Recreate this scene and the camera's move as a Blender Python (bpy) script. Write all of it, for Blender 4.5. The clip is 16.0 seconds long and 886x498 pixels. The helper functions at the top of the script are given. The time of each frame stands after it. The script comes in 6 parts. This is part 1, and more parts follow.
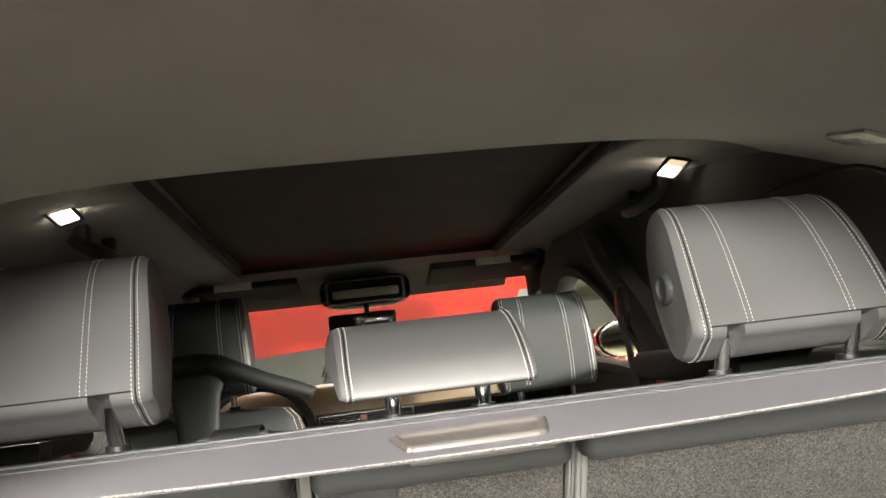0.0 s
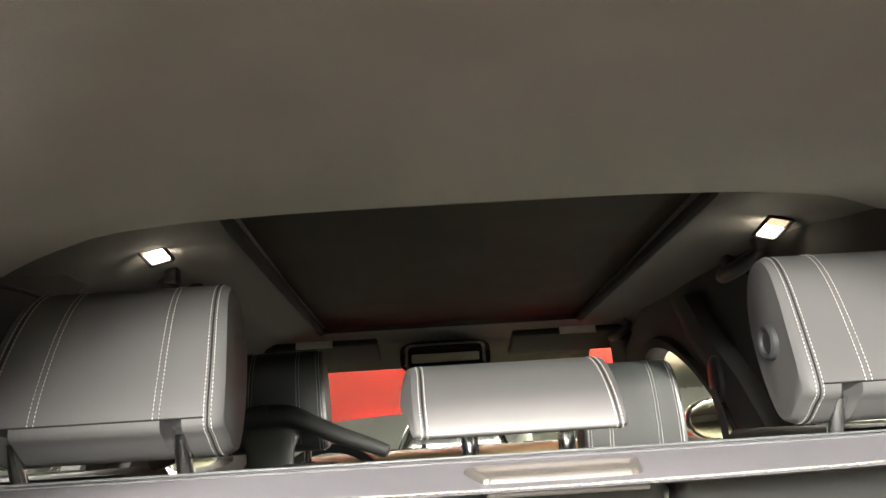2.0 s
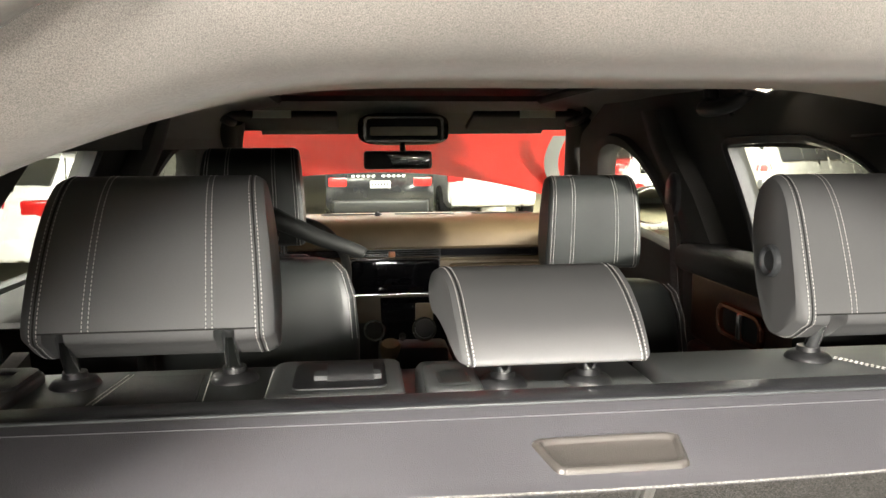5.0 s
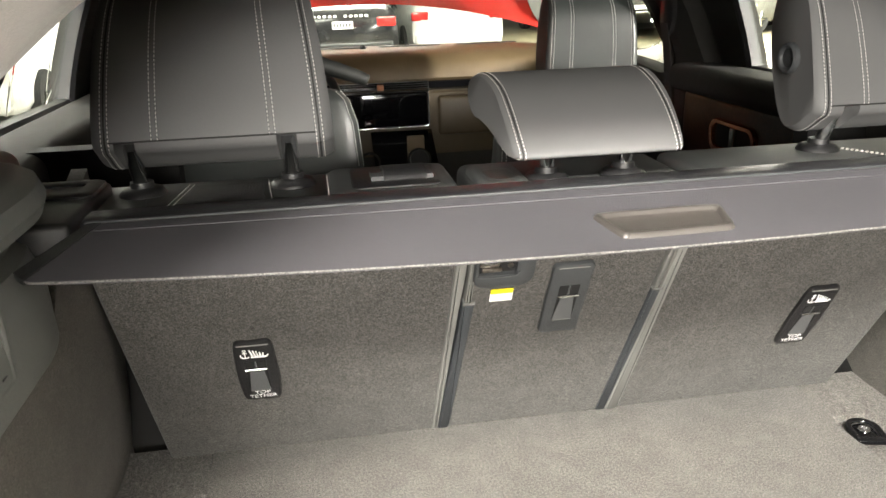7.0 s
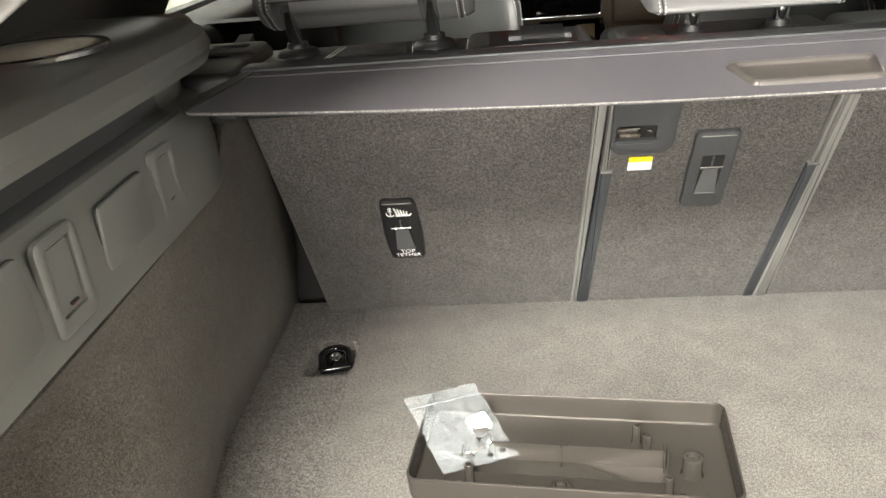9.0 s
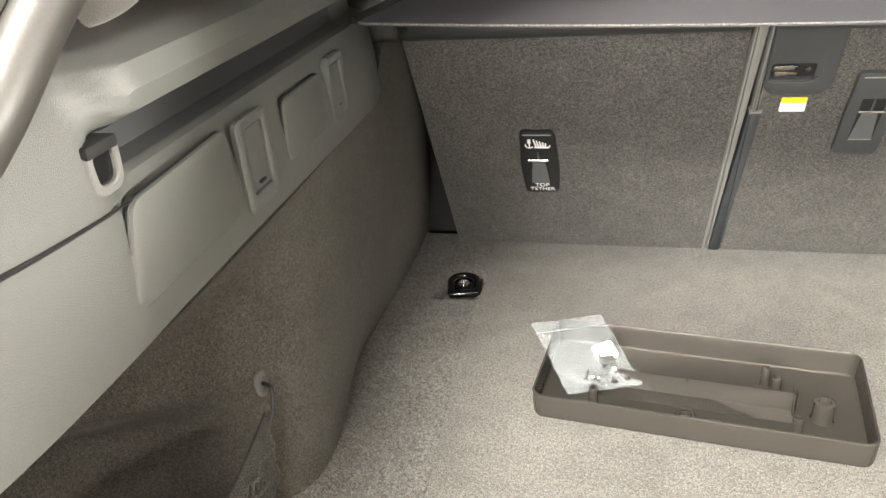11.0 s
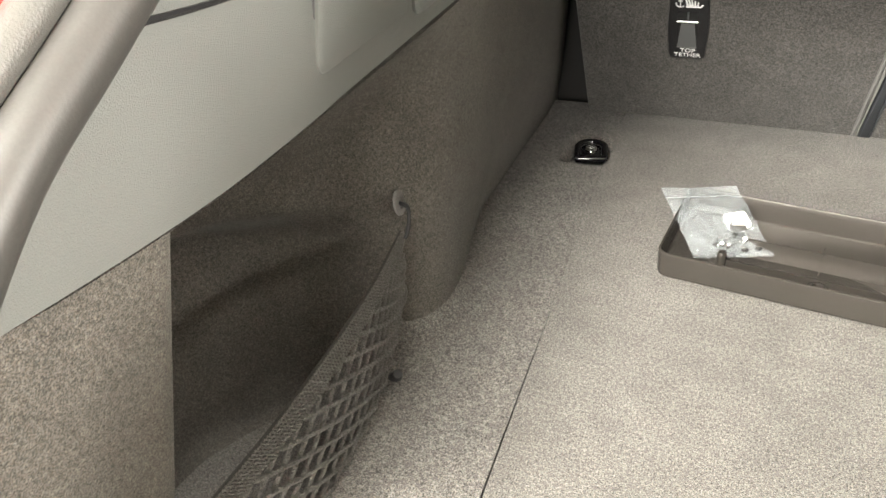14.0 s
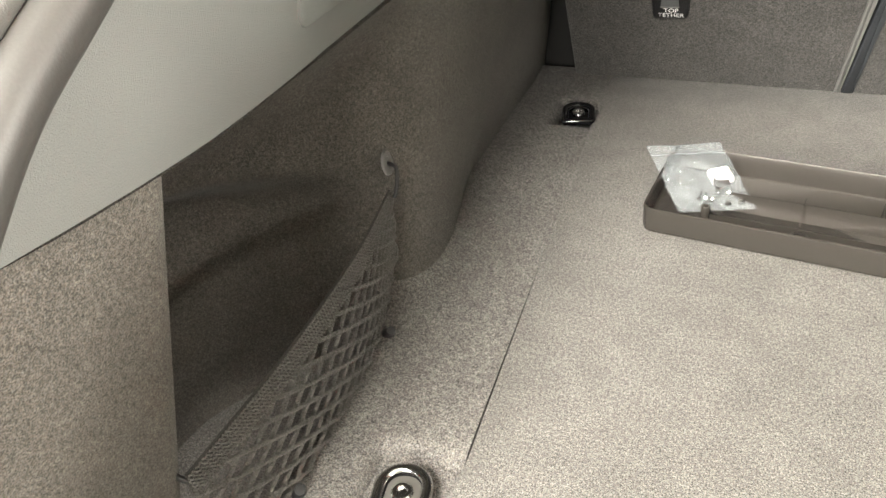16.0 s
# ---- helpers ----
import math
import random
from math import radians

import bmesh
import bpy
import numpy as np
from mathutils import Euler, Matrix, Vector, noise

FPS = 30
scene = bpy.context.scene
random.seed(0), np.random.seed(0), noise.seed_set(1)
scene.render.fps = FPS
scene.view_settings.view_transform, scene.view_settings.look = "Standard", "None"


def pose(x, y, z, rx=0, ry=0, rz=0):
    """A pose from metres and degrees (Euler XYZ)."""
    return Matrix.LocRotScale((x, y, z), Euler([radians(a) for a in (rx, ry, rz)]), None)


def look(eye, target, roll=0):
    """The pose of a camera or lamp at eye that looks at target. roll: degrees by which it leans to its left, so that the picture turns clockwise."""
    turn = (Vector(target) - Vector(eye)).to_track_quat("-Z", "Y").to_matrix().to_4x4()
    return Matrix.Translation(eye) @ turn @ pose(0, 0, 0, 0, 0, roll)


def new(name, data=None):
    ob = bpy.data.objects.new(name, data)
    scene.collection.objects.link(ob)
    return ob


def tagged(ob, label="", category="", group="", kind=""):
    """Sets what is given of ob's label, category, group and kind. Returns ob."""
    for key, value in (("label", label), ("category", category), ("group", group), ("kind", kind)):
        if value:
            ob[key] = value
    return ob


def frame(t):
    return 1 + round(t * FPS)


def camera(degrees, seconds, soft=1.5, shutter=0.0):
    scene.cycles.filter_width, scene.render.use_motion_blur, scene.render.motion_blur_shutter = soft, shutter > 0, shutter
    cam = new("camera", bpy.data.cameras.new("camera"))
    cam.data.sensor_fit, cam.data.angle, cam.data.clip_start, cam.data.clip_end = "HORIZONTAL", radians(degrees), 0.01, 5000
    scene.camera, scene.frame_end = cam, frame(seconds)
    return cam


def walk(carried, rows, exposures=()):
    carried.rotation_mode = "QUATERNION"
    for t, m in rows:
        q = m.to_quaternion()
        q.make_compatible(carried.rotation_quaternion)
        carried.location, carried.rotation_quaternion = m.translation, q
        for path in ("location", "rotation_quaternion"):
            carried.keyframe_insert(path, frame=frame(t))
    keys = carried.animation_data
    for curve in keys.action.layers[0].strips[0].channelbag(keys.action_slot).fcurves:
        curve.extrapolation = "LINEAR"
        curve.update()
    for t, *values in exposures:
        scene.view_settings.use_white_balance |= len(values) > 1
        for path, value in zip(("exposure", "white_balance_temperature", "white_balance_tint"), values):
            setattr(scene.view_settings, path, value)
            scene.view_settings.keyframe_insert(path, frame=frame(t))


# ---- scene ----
cam = camera(60.4, 16.0)
PATH = [
    (0, (-0.0636, -1.0873, 0.563), (0.179, 0.8803, 0.825), -6.7),
    (0.5, (-0.0474, -1.0599, 0.532), (0.0934, 0.8919, 0.943), -4.5),
    (1, (-0.0553, -1.0556, 0.521), (0.019, 0.883, 1.007), -3.9),
    (1.5, (-0.059, -1.0485, 0.516), (-0.0049, 0.887, 1.017), -3.9),
    (2, (-0.0658, -1.0452, 0.522), (-0.0235, 0.8958, 1.003), -3.6),
    (2.5, (-0.0877, -1.0422, 0.55), (-0.061, 0.9094, 0.987), -2.5),
    (3, (-0.1115, -1.0362, 0.604), (-0.0827, 0.9403, 0.911), -1.0),
    (3.5, (-0.1257, -1.0406, 0.657), (-0.0501, 0.9549, 0.776), -0.4),
    (3.7, (-0.133, -1.0474, 0.67), (-0.0363, 0.9494, 0.725), -0.3),
    (5.8, (-0.2351, -1.0731, 0.779), (0.0661, 0.861, 0.372), 0.4),
    (6, (-0.2443, -1.0777, 0.771), (0.0775, 0.8465, 0.332), 0.6),
    (6.5, (-0.2698, -1.0887, 0.741), (0.0857, 0.8021, 0.191), -0.0),
    (7, (-0.3041, -1.1192, 0.716), (-0.0117, 0.7471, 0.058), -1.7),
    (7.5, (-0.2931, -1.1417, 0.703), (-0.1204, 0.7087, -0.036), -3.2),
    (8, (-0.2698, -1.1587, 0.692), (-0.2258, 0.679, -0.097), -4.0),
    (8.5, (-0.2532, -1.1684, 0.674), (-0.3321, 0.6505, -0.153), -4.6),
    (9, (-0.2543, -1.1724, 0.667), (-0.4361, 0.6278, -0.187), -4.9),
    (9.2, (-0.2564, -1.1753, 0.667), (-0.4706, 0.6162, -0.194), -5.0),
    (11.3, (-0.2938, -1.2308, 0.634), (-0.7892, 0.4645, -0.306), -4.7),
    (11.5, (-0.2977, -1.2286, 0.631), (-0.8138, 0.4515, -0.323), -4.5),
    (12, (-0.3031, -1.2374, 0.624), (-0.8745, 0.413, -0.349), -4.4),
    (12.5, (-0.3114, -1.2441, 0.613), (-0.9261, 0.3741, -0.39), -4.3),
    (13, (-0.3136, -1.25, 0.602), (-0.963, 0.3316, -0.436), -4.2),
    (13.5, (-0.3142, -1.265, 0.592), (-0.9851, 0.2815, -0.486), -4.2),
    (14, (-0.3189, -1.2808, 0.581), (-0.9993, 0.229, -0.54), -4.2),
    (14.5, (-0.3184, -1.2918, 0.572), (-1.0083, 0.1804, -0.592), -4.1),
    (15, (-0.3118, -1.3031, 0.559), (-1.0029, 0.1421, -0.639), -4.4),
    (15.5, (-0.312, -1.3061, 0.557), (-0.9926, 0.1267, -0.662), -4.7),
    (16, (-0.2989, -1.3056, 0.573), (-0.9665, 0.1756, -0.593), -5.7),
]
EXPOSURES = ((0, 0.6), (0.5, 0.85), (1.2, 0.9), (2.4, 0.95), (2.9, 0.95), (3.7, 0.9), (6, 0.2), (8, 0.15), (11, 0.08), (13, 0.0), (14.5, -0.12), (16, -0.18))
walk(cam, [(t, look(eye, target, roll)) for t, eye, target, roll in PATH], EXPOSURES)

# ---- world and light ----
world = bpy.data.worlds.new("garage_air")
world.use_nodes = True
world.node_tree.nodes["Background"].inputs[0].default_value = (0.9, 0.95, 1.0, 1)
world.node_tree.nodes["Background"].inputs[1].default_value = 0.02
scene.world = world


def area_lamp(x, y, z, sx, sy, watts, aim, colour=(1.0, 0.95, 0.86), spread=180):
    d = bpy.data.lights.new("area_light", "AREA")
    d.shape, d.size, d.size_y, d.energy, d.color, d.spread = "RECTANGLE", sx, sy, watts, colour, radians(spread)
    ob = new("area_light", d)
    ob.matrix_world = look((x, y, z), aim)
    return ob


GROUND = -0.74
# The next five are unseen lamps, added to light boot, headrests and headliner.
area_lamp(-0.72, -2.5, 2.0, 0.75, 0.35, 310, (-0.1, -0.6, 0.1))
area_lamp(3.4, -1.3, 1.02, 0.16, 0.3, 420, (-0.6, -1.1, 0.4))
area_lamp(3.4, -2.3, 1.05, 0.4, 0.25, 60, (-0.6, -0.8, 0.3))
area_lamp(-0.72, -4.5, 1.25, 2.1, 0.7, 345, (-0.1, -0.6, 0.4))
area_lamp(0.0, -2.9, 2.2, 2.4, 1.2, 45, (0.0, -2.9, -0.7), spread=70)
area_lamp(3.4, 3.6, 2.2, 0.8, 3.0, 1100, (3.4, 3.6, -0.7), spread=105)
area_lamp(-3.4, 3.0, 2.2, 0.8, 3.0, 240, (-3.2, 3.0, -0.7))
area_lamp(0.6, 9.0, 2.2, 4.0, 1.0, 900, (0.6, 9.2, -0.7))
area_lamp(9.0, 15.0, 2.2, 4.0, 3.0, 6000, (9.0, 15.2, -0.7))

# ---- materials ----


def nodes_of(name):
    m = bpy.data.materials.new(name)
    m.use_nodes = True
    return m, m.node_tree.nodes, m.node_tree.links, m.node_tree.nodes["Principled BSDF"]


def surface(name, colour, rough=0.6, metal=0.0, grain=0.0, scale=400.0, bump=0.0, spread=0.25, stain=0.15, stain_scale=6.0, sheen=0.0, coat=0.0):
    """A surface with fine grain, larger uneven tone and fine relief."""
    m, n, l, b = nodes_of(name)
    tc = n.new("ShaderNodeTexCoord")
    fine, broad = n.new("ShaderNodeTexNoise"), n.new("ShaderNodeTexNoise")
    fine.inputs["Scale"].default_value, fine.inputs["Detail"].default_value = scale, 3
    broad.inputs["Scale"].default_value, broad.inputs["Detail"].default_value = stain_scale, 4
    for t in (fine, broad):
        l.new(tc.outputs["Object"], t.inputs["Vector"])
    r1, r2 = n.new("ShaderNodeMapRange"), n.new("ShaderNodeMapRange")
    r1.inputs["From Min"].default_value, r1.inputs["From Max"].default_value = 0.3, 0.7
    r1.inputs["To Min"].default_value, r1.inputs["To Max"].default_value = 1 - grain, 1 + grain
    r2.inputs["From Min"].default_value, r2.inputs["From Max"].default_value = 0.3, 0.7
    r2.inputs["To Min"].default_value, r2.inputs["To Max"].default_value = 1 - stain, 1 + stain
    l.new(fine.outputs[0], r1.inputs[0])
    l.new(broad.outputs[0], r2.inputs[0])
    mul = n.new("ShaderNodeMath")
    mul.operation = "MULTIPLY"
    l.new(r1.outputs[0], mul.inputs[0])
    l.new(r2.outputs[0], mul.inputs[1])
    mix = n.new("ShaderNodeVectorMath")
    mix.operation = "SCALE"
    mix.inputs[0].default_value = colour
    l.new(mul.outputs[0], mix.inputs["Scale"])
    l.new(mix.outputs[0], b.inputs["Base Color"])
    b.inputs["Metallic"].default_value = metal
    rr = n.new("ShaderNodeMapRange")
    rr.inputs["To Min"].default_value, rr.inputs["To Max"].default_value = max(0.02, rough * (1 - spread)), min(1, rough * (1 + spread))
    l.new(broad.outputs[0], rr.inputs[0])
    l.new(rr.outputs[0], b.inputs["Roughness"])
    b.inputs["Sheen Weight"].default_value = sheen
    b.inputs["Coat Weight"].default_value = coat
    if bump:
        bp = n.new("ShaderNodeBump")
        bp.inputs["Strength"].default_value, bp.inputs["Distance"].default_value = bump, 0.002
        l.new(fine.outputs[0], bp.inputs["Height"])
        l.new(bp.outputs[0], b.inputs["Normal"])
    return m


def pile(name, colour, fibre=700, mottle=0.3, sheen=0.1, warm=0.12, lo_tone=0.38, hi_tone=1.75):
    """Short needle-punched carpet: pale and dark fibre tufts over a soft uneven tone."""
    m, n, l, b = nodes_of(name)
    tc = n.new("ShaderNodeTexCoord")
    tones = []
    for scale, detail, lo, hi, k0, k1 in ((fibre, 2, 0.35, 0.65, lo_tone, hi_tone), (fibre * 0.36, 2, 0.32, 0.68, 1 - mottle, 1 + mottle), (26, 3, 0.3, 0.7, 0.9, 1.1), (6, 3, 0.3, 0.7, 0.9, 1.1)):
        t, r = n.new("ShaderNodeTexNoise"), n.new("ShaderNodeMapRange")
        t.inputs["Scale"].default_value, t.inputs["Detail"].default_value, t.inputs["Roughness"].default_value = scale, detail, 0.6
        l.new(tc.outputs["Object"], t.inputs["Vector"])
        r.inputs["From Min"].default_value, r.inputs["From Max"].default_value = lo, hi
        r.inputs["To Min"].default_value, r.inputs["To Max"].default_value = k0, k1
        l.new(t.outputs[0], r.inputs[0])
        tones.append((t, r))
    last = tones[0][1].outputs[0]
    for t, r in tones[1:]:
        q = n.new("ShaderNodeMath")
        q.operation = "MULTIPLY"
        l.new(last, q.inputs[0])
        l.new(r.outputs[0], q.inputs[1])
        last = q.outputs[0]
    # single fibres are dyed a little warmer or cooler than the rest
    tint, pick = n.new("ShaderNodeMix"), n.new("ShaderNodeTexNoise")
    tint.data_type = "RGBA"
    pick.inputs["Scale"].default_value, pick.inputs["Detail"].default_value = fibre * 0.8, 1
    l.new(tc.outputs["Object"], pick.inputs["Vector"])
    l.new(pick.outputs[0], tint.inputs["Factor"])
    tint.inputs["A"].default_value = (colour[0] * (1 + warm), colour[1], colour[2] * (1 - warm), 1)
    tint.inputs["B"].default_value = (colour[0] * (1 - warm), colour[1], colour[2] * (1 + warm), 1)
    mix = n.new("ShaderNodeVectorMath")
    mix.operation = "SCALE"
    l.new(tint.outputs["Result"], mix.inputs[0])
    l.new(last, mix.inputs["Scale"])
    l.new(mix.outputs[0], b.inputs["Base Color"])
    b.inputs["Roughness"].default_value = 0.97
    b.inputs["Sheen Weight"].default_value = sheen
    b.inputs["Specular IOR Level"].default_value = 0.2
    bp = n.new("ShaderNodeBump")
    bp.inputs["Strength"].default_value, bp.inputs["Distance"].default_value = 0.5, 0.0012
    l.new(tones[0][0].outputs[0], bp.inputs["Height"])
    l.new(bp.outputs[0], b.inputs["Normal"])
    return m


def glowing(name, colour, strength):
    m, n, l, b = nodes_of(name)
    b.inputs["Base Color"].default_value = (*colour, 1)
    b.inputs["Emission Color"].default_value = (*colour, 1)
    b.inputs["Emission Strength"].default_value = strength
    return m


def clear(name, tint=(1, 1, 1), rough=0.0):
    m, n, l, b = nodes_of(name)
    b.inputs["Base Color"].default_value = (*tint, 1)
    b.inputs["Transmission Weight"].default_value = 1
    b.inputs["Roughness"].default_value = rough
    b.inputs["IOR"].default_value = 1.05
    return m


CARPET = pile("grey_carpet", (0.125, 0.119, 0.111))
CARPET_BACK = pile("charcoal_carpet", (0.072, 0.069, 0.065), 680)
CARPET_WALL = pile("brown_grey_carpet", (0.085, 0.0785, 0.069), 920, lo_tone=0.45, hi_tone=1.62)
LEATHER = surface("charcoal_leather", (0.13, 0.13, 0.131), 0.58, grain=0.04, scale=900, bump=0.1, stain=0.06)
COVER_CLOTH = surface("cover_vinyl", (0.056, 0.0535, 0.061), 0.74, grain=0.12, scale=800, bump=0.3, stain=0.08)
PLASTIC = surface("grey_plastic", (0.122, 0.127, 0.12), 0.46, grain=0.06, scale=1100, bump=0.3, stain=0.05)
PLASTIC_DARK = surface("black_plastic", (0.014, 0.014, 0.015), 0.42, grain=0.08, scale=1100, bump=0.2, stain=0.05)
HEADLINER = surface("charcoal_headliner", (0.060, 0.0545, 0.049), 0.95, grain=0.45, scale=1500, bump=0.2, stain=0.16, stain_scale=14, sheen=0.3)
FLANGE = surface("pale_grey_rubber", (0.078, 0.076, 0.07), 0.45, grain=0.06, scale=900, bump=0.2)
ANCHOR = surface("smoke_grey_plastic", (0.16, 0.155, 0.15), 0.4, grain=0.06, scale=900, bump=0.2)
CHROME = surface("chrome", (0.8, 0.8, 0.8), 0.16, metal=1, stain=0.02)
BLACK_GLOSS = surface("black_gloss", (0.006, 0.006, 0.007), 0.08, coat=0.5, stain=0.02)
RUBBER = surface("rubber_seal", (0.041, 0.039, 0.036), 0.5, grain=0.1, scale=700, bump=0.05)
THREAD = surface("white_thread", (0.75, 0.73, 0.7), 0.8, stain=0.03)
RED_PAINT = surface("red_paint", (0.6, 0.02, 0.015), 0.25, coat=0.6, stain=0.03)
TAN = surface("tan_dash", (0.17, 0.12, 0.062), 0.5, grain=0.08, scale=900, bump=0.2)
TAN_DARK = surface("dark_tan_panel", (0.075, 0.055, 0.03), 0.5, grain=0.08, scale=900, bump=0.2)
WOOD = surface("brown_wood_trim", (0.07, 0.028, 0.014), 0.3, grain=0.3, scale=120, coat=0.4)
COPPER = surface("copper_trim", (0.75, 0.3, 0.17), 0.2, metal=1)
GLASS = clear("window_glass", (0.87, 0.93, 0.87))
SATIN = surface("satin_chrome", (0.9, 0.91, 0.92), 0.13, metal=1, stain=0.02)
MIRROR = surface("mirror_glass", (0.7, 0.72, 0.72), 0.02, metal=1, stain=0.0)
LAMP_GLOW = glowing("lamp_lens", (1.0, 0.87, 0.66), 13)
WHITE = surface("white_print", (0.8, 0.8, 0.8), 0.6, stain=0.02)
CONCRETE = surface("garage_floor_paint", (0.15, 0.135, 0.09), 0.35, grain=0.1, scale=60, stain=0.25, stain_scale=0.6)
WALL_PAINT = surface("garage_wall_paint", (0.72, 0.72, 0.68), 0.8, grain=0.05, scale=80, stain=0.1, stain_scale=0.5)
TUBE_GLOW = glowing("tube_glow", (1.0, 0.97, 0.9), 12)
CAR_BLACK = surface("black_car_paint", (0.02, 0.02, 0.022), 0.15, coat=0.6)
CAR_WHITE = surface("white_car_paint", (0.8, 0.8, 0.8), 0.25, coat=0.5)
CAR_GREY = surface("bronze_grey_car_paint", (0.16, 0.155, 0.14), 0.25, metal=0.5, coat=0.5)
TYRE = surface("tyre_rubber", (0.02, 0.02, 0.02), 0.8)
ALLOY = surface("alloy_rim", (0.6, 0.6, 0.6), 0.25, metal=1)
TAIL_RED = surface("tail_lamp_red", (0.6, 0.02, 0.02), 0.15, coat=0.5)
YELLOW = surface("yellow_print", (0.85, 0.72, 0.02), 0.6, stain=0.02)
GRILLE = surface("speaker_grille", (0.5, 0.48, 0.42), 0.5, metal=0.1, grain=0.3, scale=700, bump=0.6)
STRIP = surface("light_grey_plastic", (0.2, 0.2, 0.19), 0.5, grain=0.05, scale=900, bump=0.2)
STRIP_DARK = surface("slate_plastic", (0.045, 0.05, 0.056), 0.45, grain=0.05, scale=900, bump=0.2)
# Near-black: the shade of gaps, slots and holes put into the colour.
BLACK_MATT = surface("recess_shade", (0.008, 0.008, 0.008), 0.8)
LATCH_GREY = surface("slate_grey_plastic", (0.05, 0.053, 0.056), 0.45, grain=0.06, scale=1100, bump=0.3)
TAB = surface("black_webbing", (0.015, 0.015, 0.016), 0.5, grain=0.3, scale=900, bump=0.6)
PERFORATED = surface("perforated_leather", (0.04, 0.04, 0.042), 0.55, grain=0.5, scale=420, bump=0.8)
LEATHER_DARK = surface("leather_seam", (0.02, 0.02, 0.02), 0.7)
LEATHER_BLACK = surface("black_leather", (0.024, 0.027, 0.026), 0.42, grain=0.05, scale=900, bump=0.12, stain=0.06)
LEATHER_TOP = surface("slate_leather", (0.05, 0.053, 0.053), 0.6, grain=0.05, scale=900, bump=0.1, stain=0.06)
EDGE_CLOTH = surface("pale_edge_binding", (0.12, 0.116, 0.112), 0.9, grain=0.6, scale=500, bump=1.0)
CASSETTE = surface("black_satin_housing", (0.014, 0.014, 0.016), 0.33, grain=0.1, scale=900, bump=0.2)
HANDLE_GREY = surface("brown_grey_plastic", (0.05, 0.045, 0.0415), 0.4, grain=0.05, scale=900, bump=0.2)
VISOR = surface("black_visor_cloth", (0.012, 0.0115, 0.01), 0.9, grain=0.2, scale=900, bump=0.2)
BLIND = surface("roof_blind_fabric", (0.019, 0.019, 0.014), 0.9, grain=0.12, scale=900, bump=0.3)
TRAY = surface("dark_tray_plastic", (0.062, 0.056, 0.05), 0.24, metal=0.4, grain=0.04, scale=900, bump=0.08, stain=0.04, stain_scale=8)
NET = surface("black_net_cord", (0.1, 0.095, 0.086), 0.45, grain=0.5, scale=900, bump=0.8)
BAND = surface("ribbed_black_webbing", (0.034, 0.031, 0.027), 0.7, grain=0.5, scale=700, bump=0.9)
CUP = surface("satin_grey_plastic", (0.17, 0.17, 0.165), 0.25, grain=0.04, scale=900, bump=0.1)
SCREW = surface("steel_screws", (0.7, 0.7, 0.68), 0.25, metal=1)
TONGUE = surface("satin_pewter", (0.3, 0.29, 0.27), 0.34, metal=0.7, stain=0.05)
RAMP = surface("paler_slate_plastic", (0.095, 0.098, 0.1), 0.4, grain=0.05, scale=900, bump=0.2)
DULL_STEEL = surface("dull_steel", (0.34, 0.31, 0.28), 0.35, metal=1, grain=0.2, scale=300, stain=0.3, stain_scale=60)
SCREEN = surface("dark_screen_glass", (0.004, 0.004, 0.005), 0.06, coat=0.5, stain=0.0)
BODY_DARK = surface("dark_lining", (0.038, 0.036, 0.033), 0.8, grain=0.15, scale=600, bump=0.3)
DOOR_BROWN = surface("dark_brown_door_trim", (0.05, 0.03, 0.022), 0.45, grain=0.1, scale=700, bump=0.25)
BELT = surface("seat_belt_webbing", (0.03, 0.03, 0.031), 0.6, grain=0.4, scale=800, bump=0.7)
PALE_TAG = surface("visor_label", (0.5, 0.5, 0.44), 0.6)


def film_plastic():
    """Thin translucent plastic film."""
    m, n, l, b = nodes_of("clear_bag_film")
    b.inputs["Base Color"].default_value = (0.66, 0.72, 0.75, 1)
    b.inputs["Roughness"].default_value = 0.14
    b.inputs["Alpha"].default_value = 0.12
    b.inputs["Specular IOR Level"].default_value = 1.0
    nz, bp = n.new("ShaderNodeTexNoise"), n.new("ShaderNodeBump")
    nz.inputs["Scale"].default_value, nz.inputs["Distortion"].default_value = 22, 0.8
    bp.inputs["Strength"].default_value, bp.inputs["Distance"].default_value = 0.8, 0.006
    l.new(nz.outputs[0], bp.inputs["Height"])
    l.new(bp.outputs[0], b.inputs["Normal"])
    # random denser streaks that paint the bright glints of creases into the film
    cr, sub, ab, rg = n.new("ShaderNodeTexNoise"), n.new("ShaderNodeMath"), n.new("ShaderNodeMath"), n.new("ShaderNodeMapRange")
    cr.inputs["Scale"].default_value, cr.inputs["Distortion"].default_value = 14, 1.2
    sub.operation, ab.operation = "SUBTRACT", "ABSOLUTE"
    sub.inputs[1].default_value = 0.5
    rg.inputs["From Min"].default_value, rg.inputs["From Max"].default_value = 0.0, 0.06
    rg.inputs["To Min"].default_value, rg.inputs["To Max"].default_value = 0.2, 0.06
    l.new(cr.outputs[0], sub.inputs[0])
    l.new(sub.outputs[0], ab.inputs[0])
    l.new(ab.outputs[0], rg.inputs[0])
    l.new(rg.outputs[0], b.inputs["Alpha"])
    return m


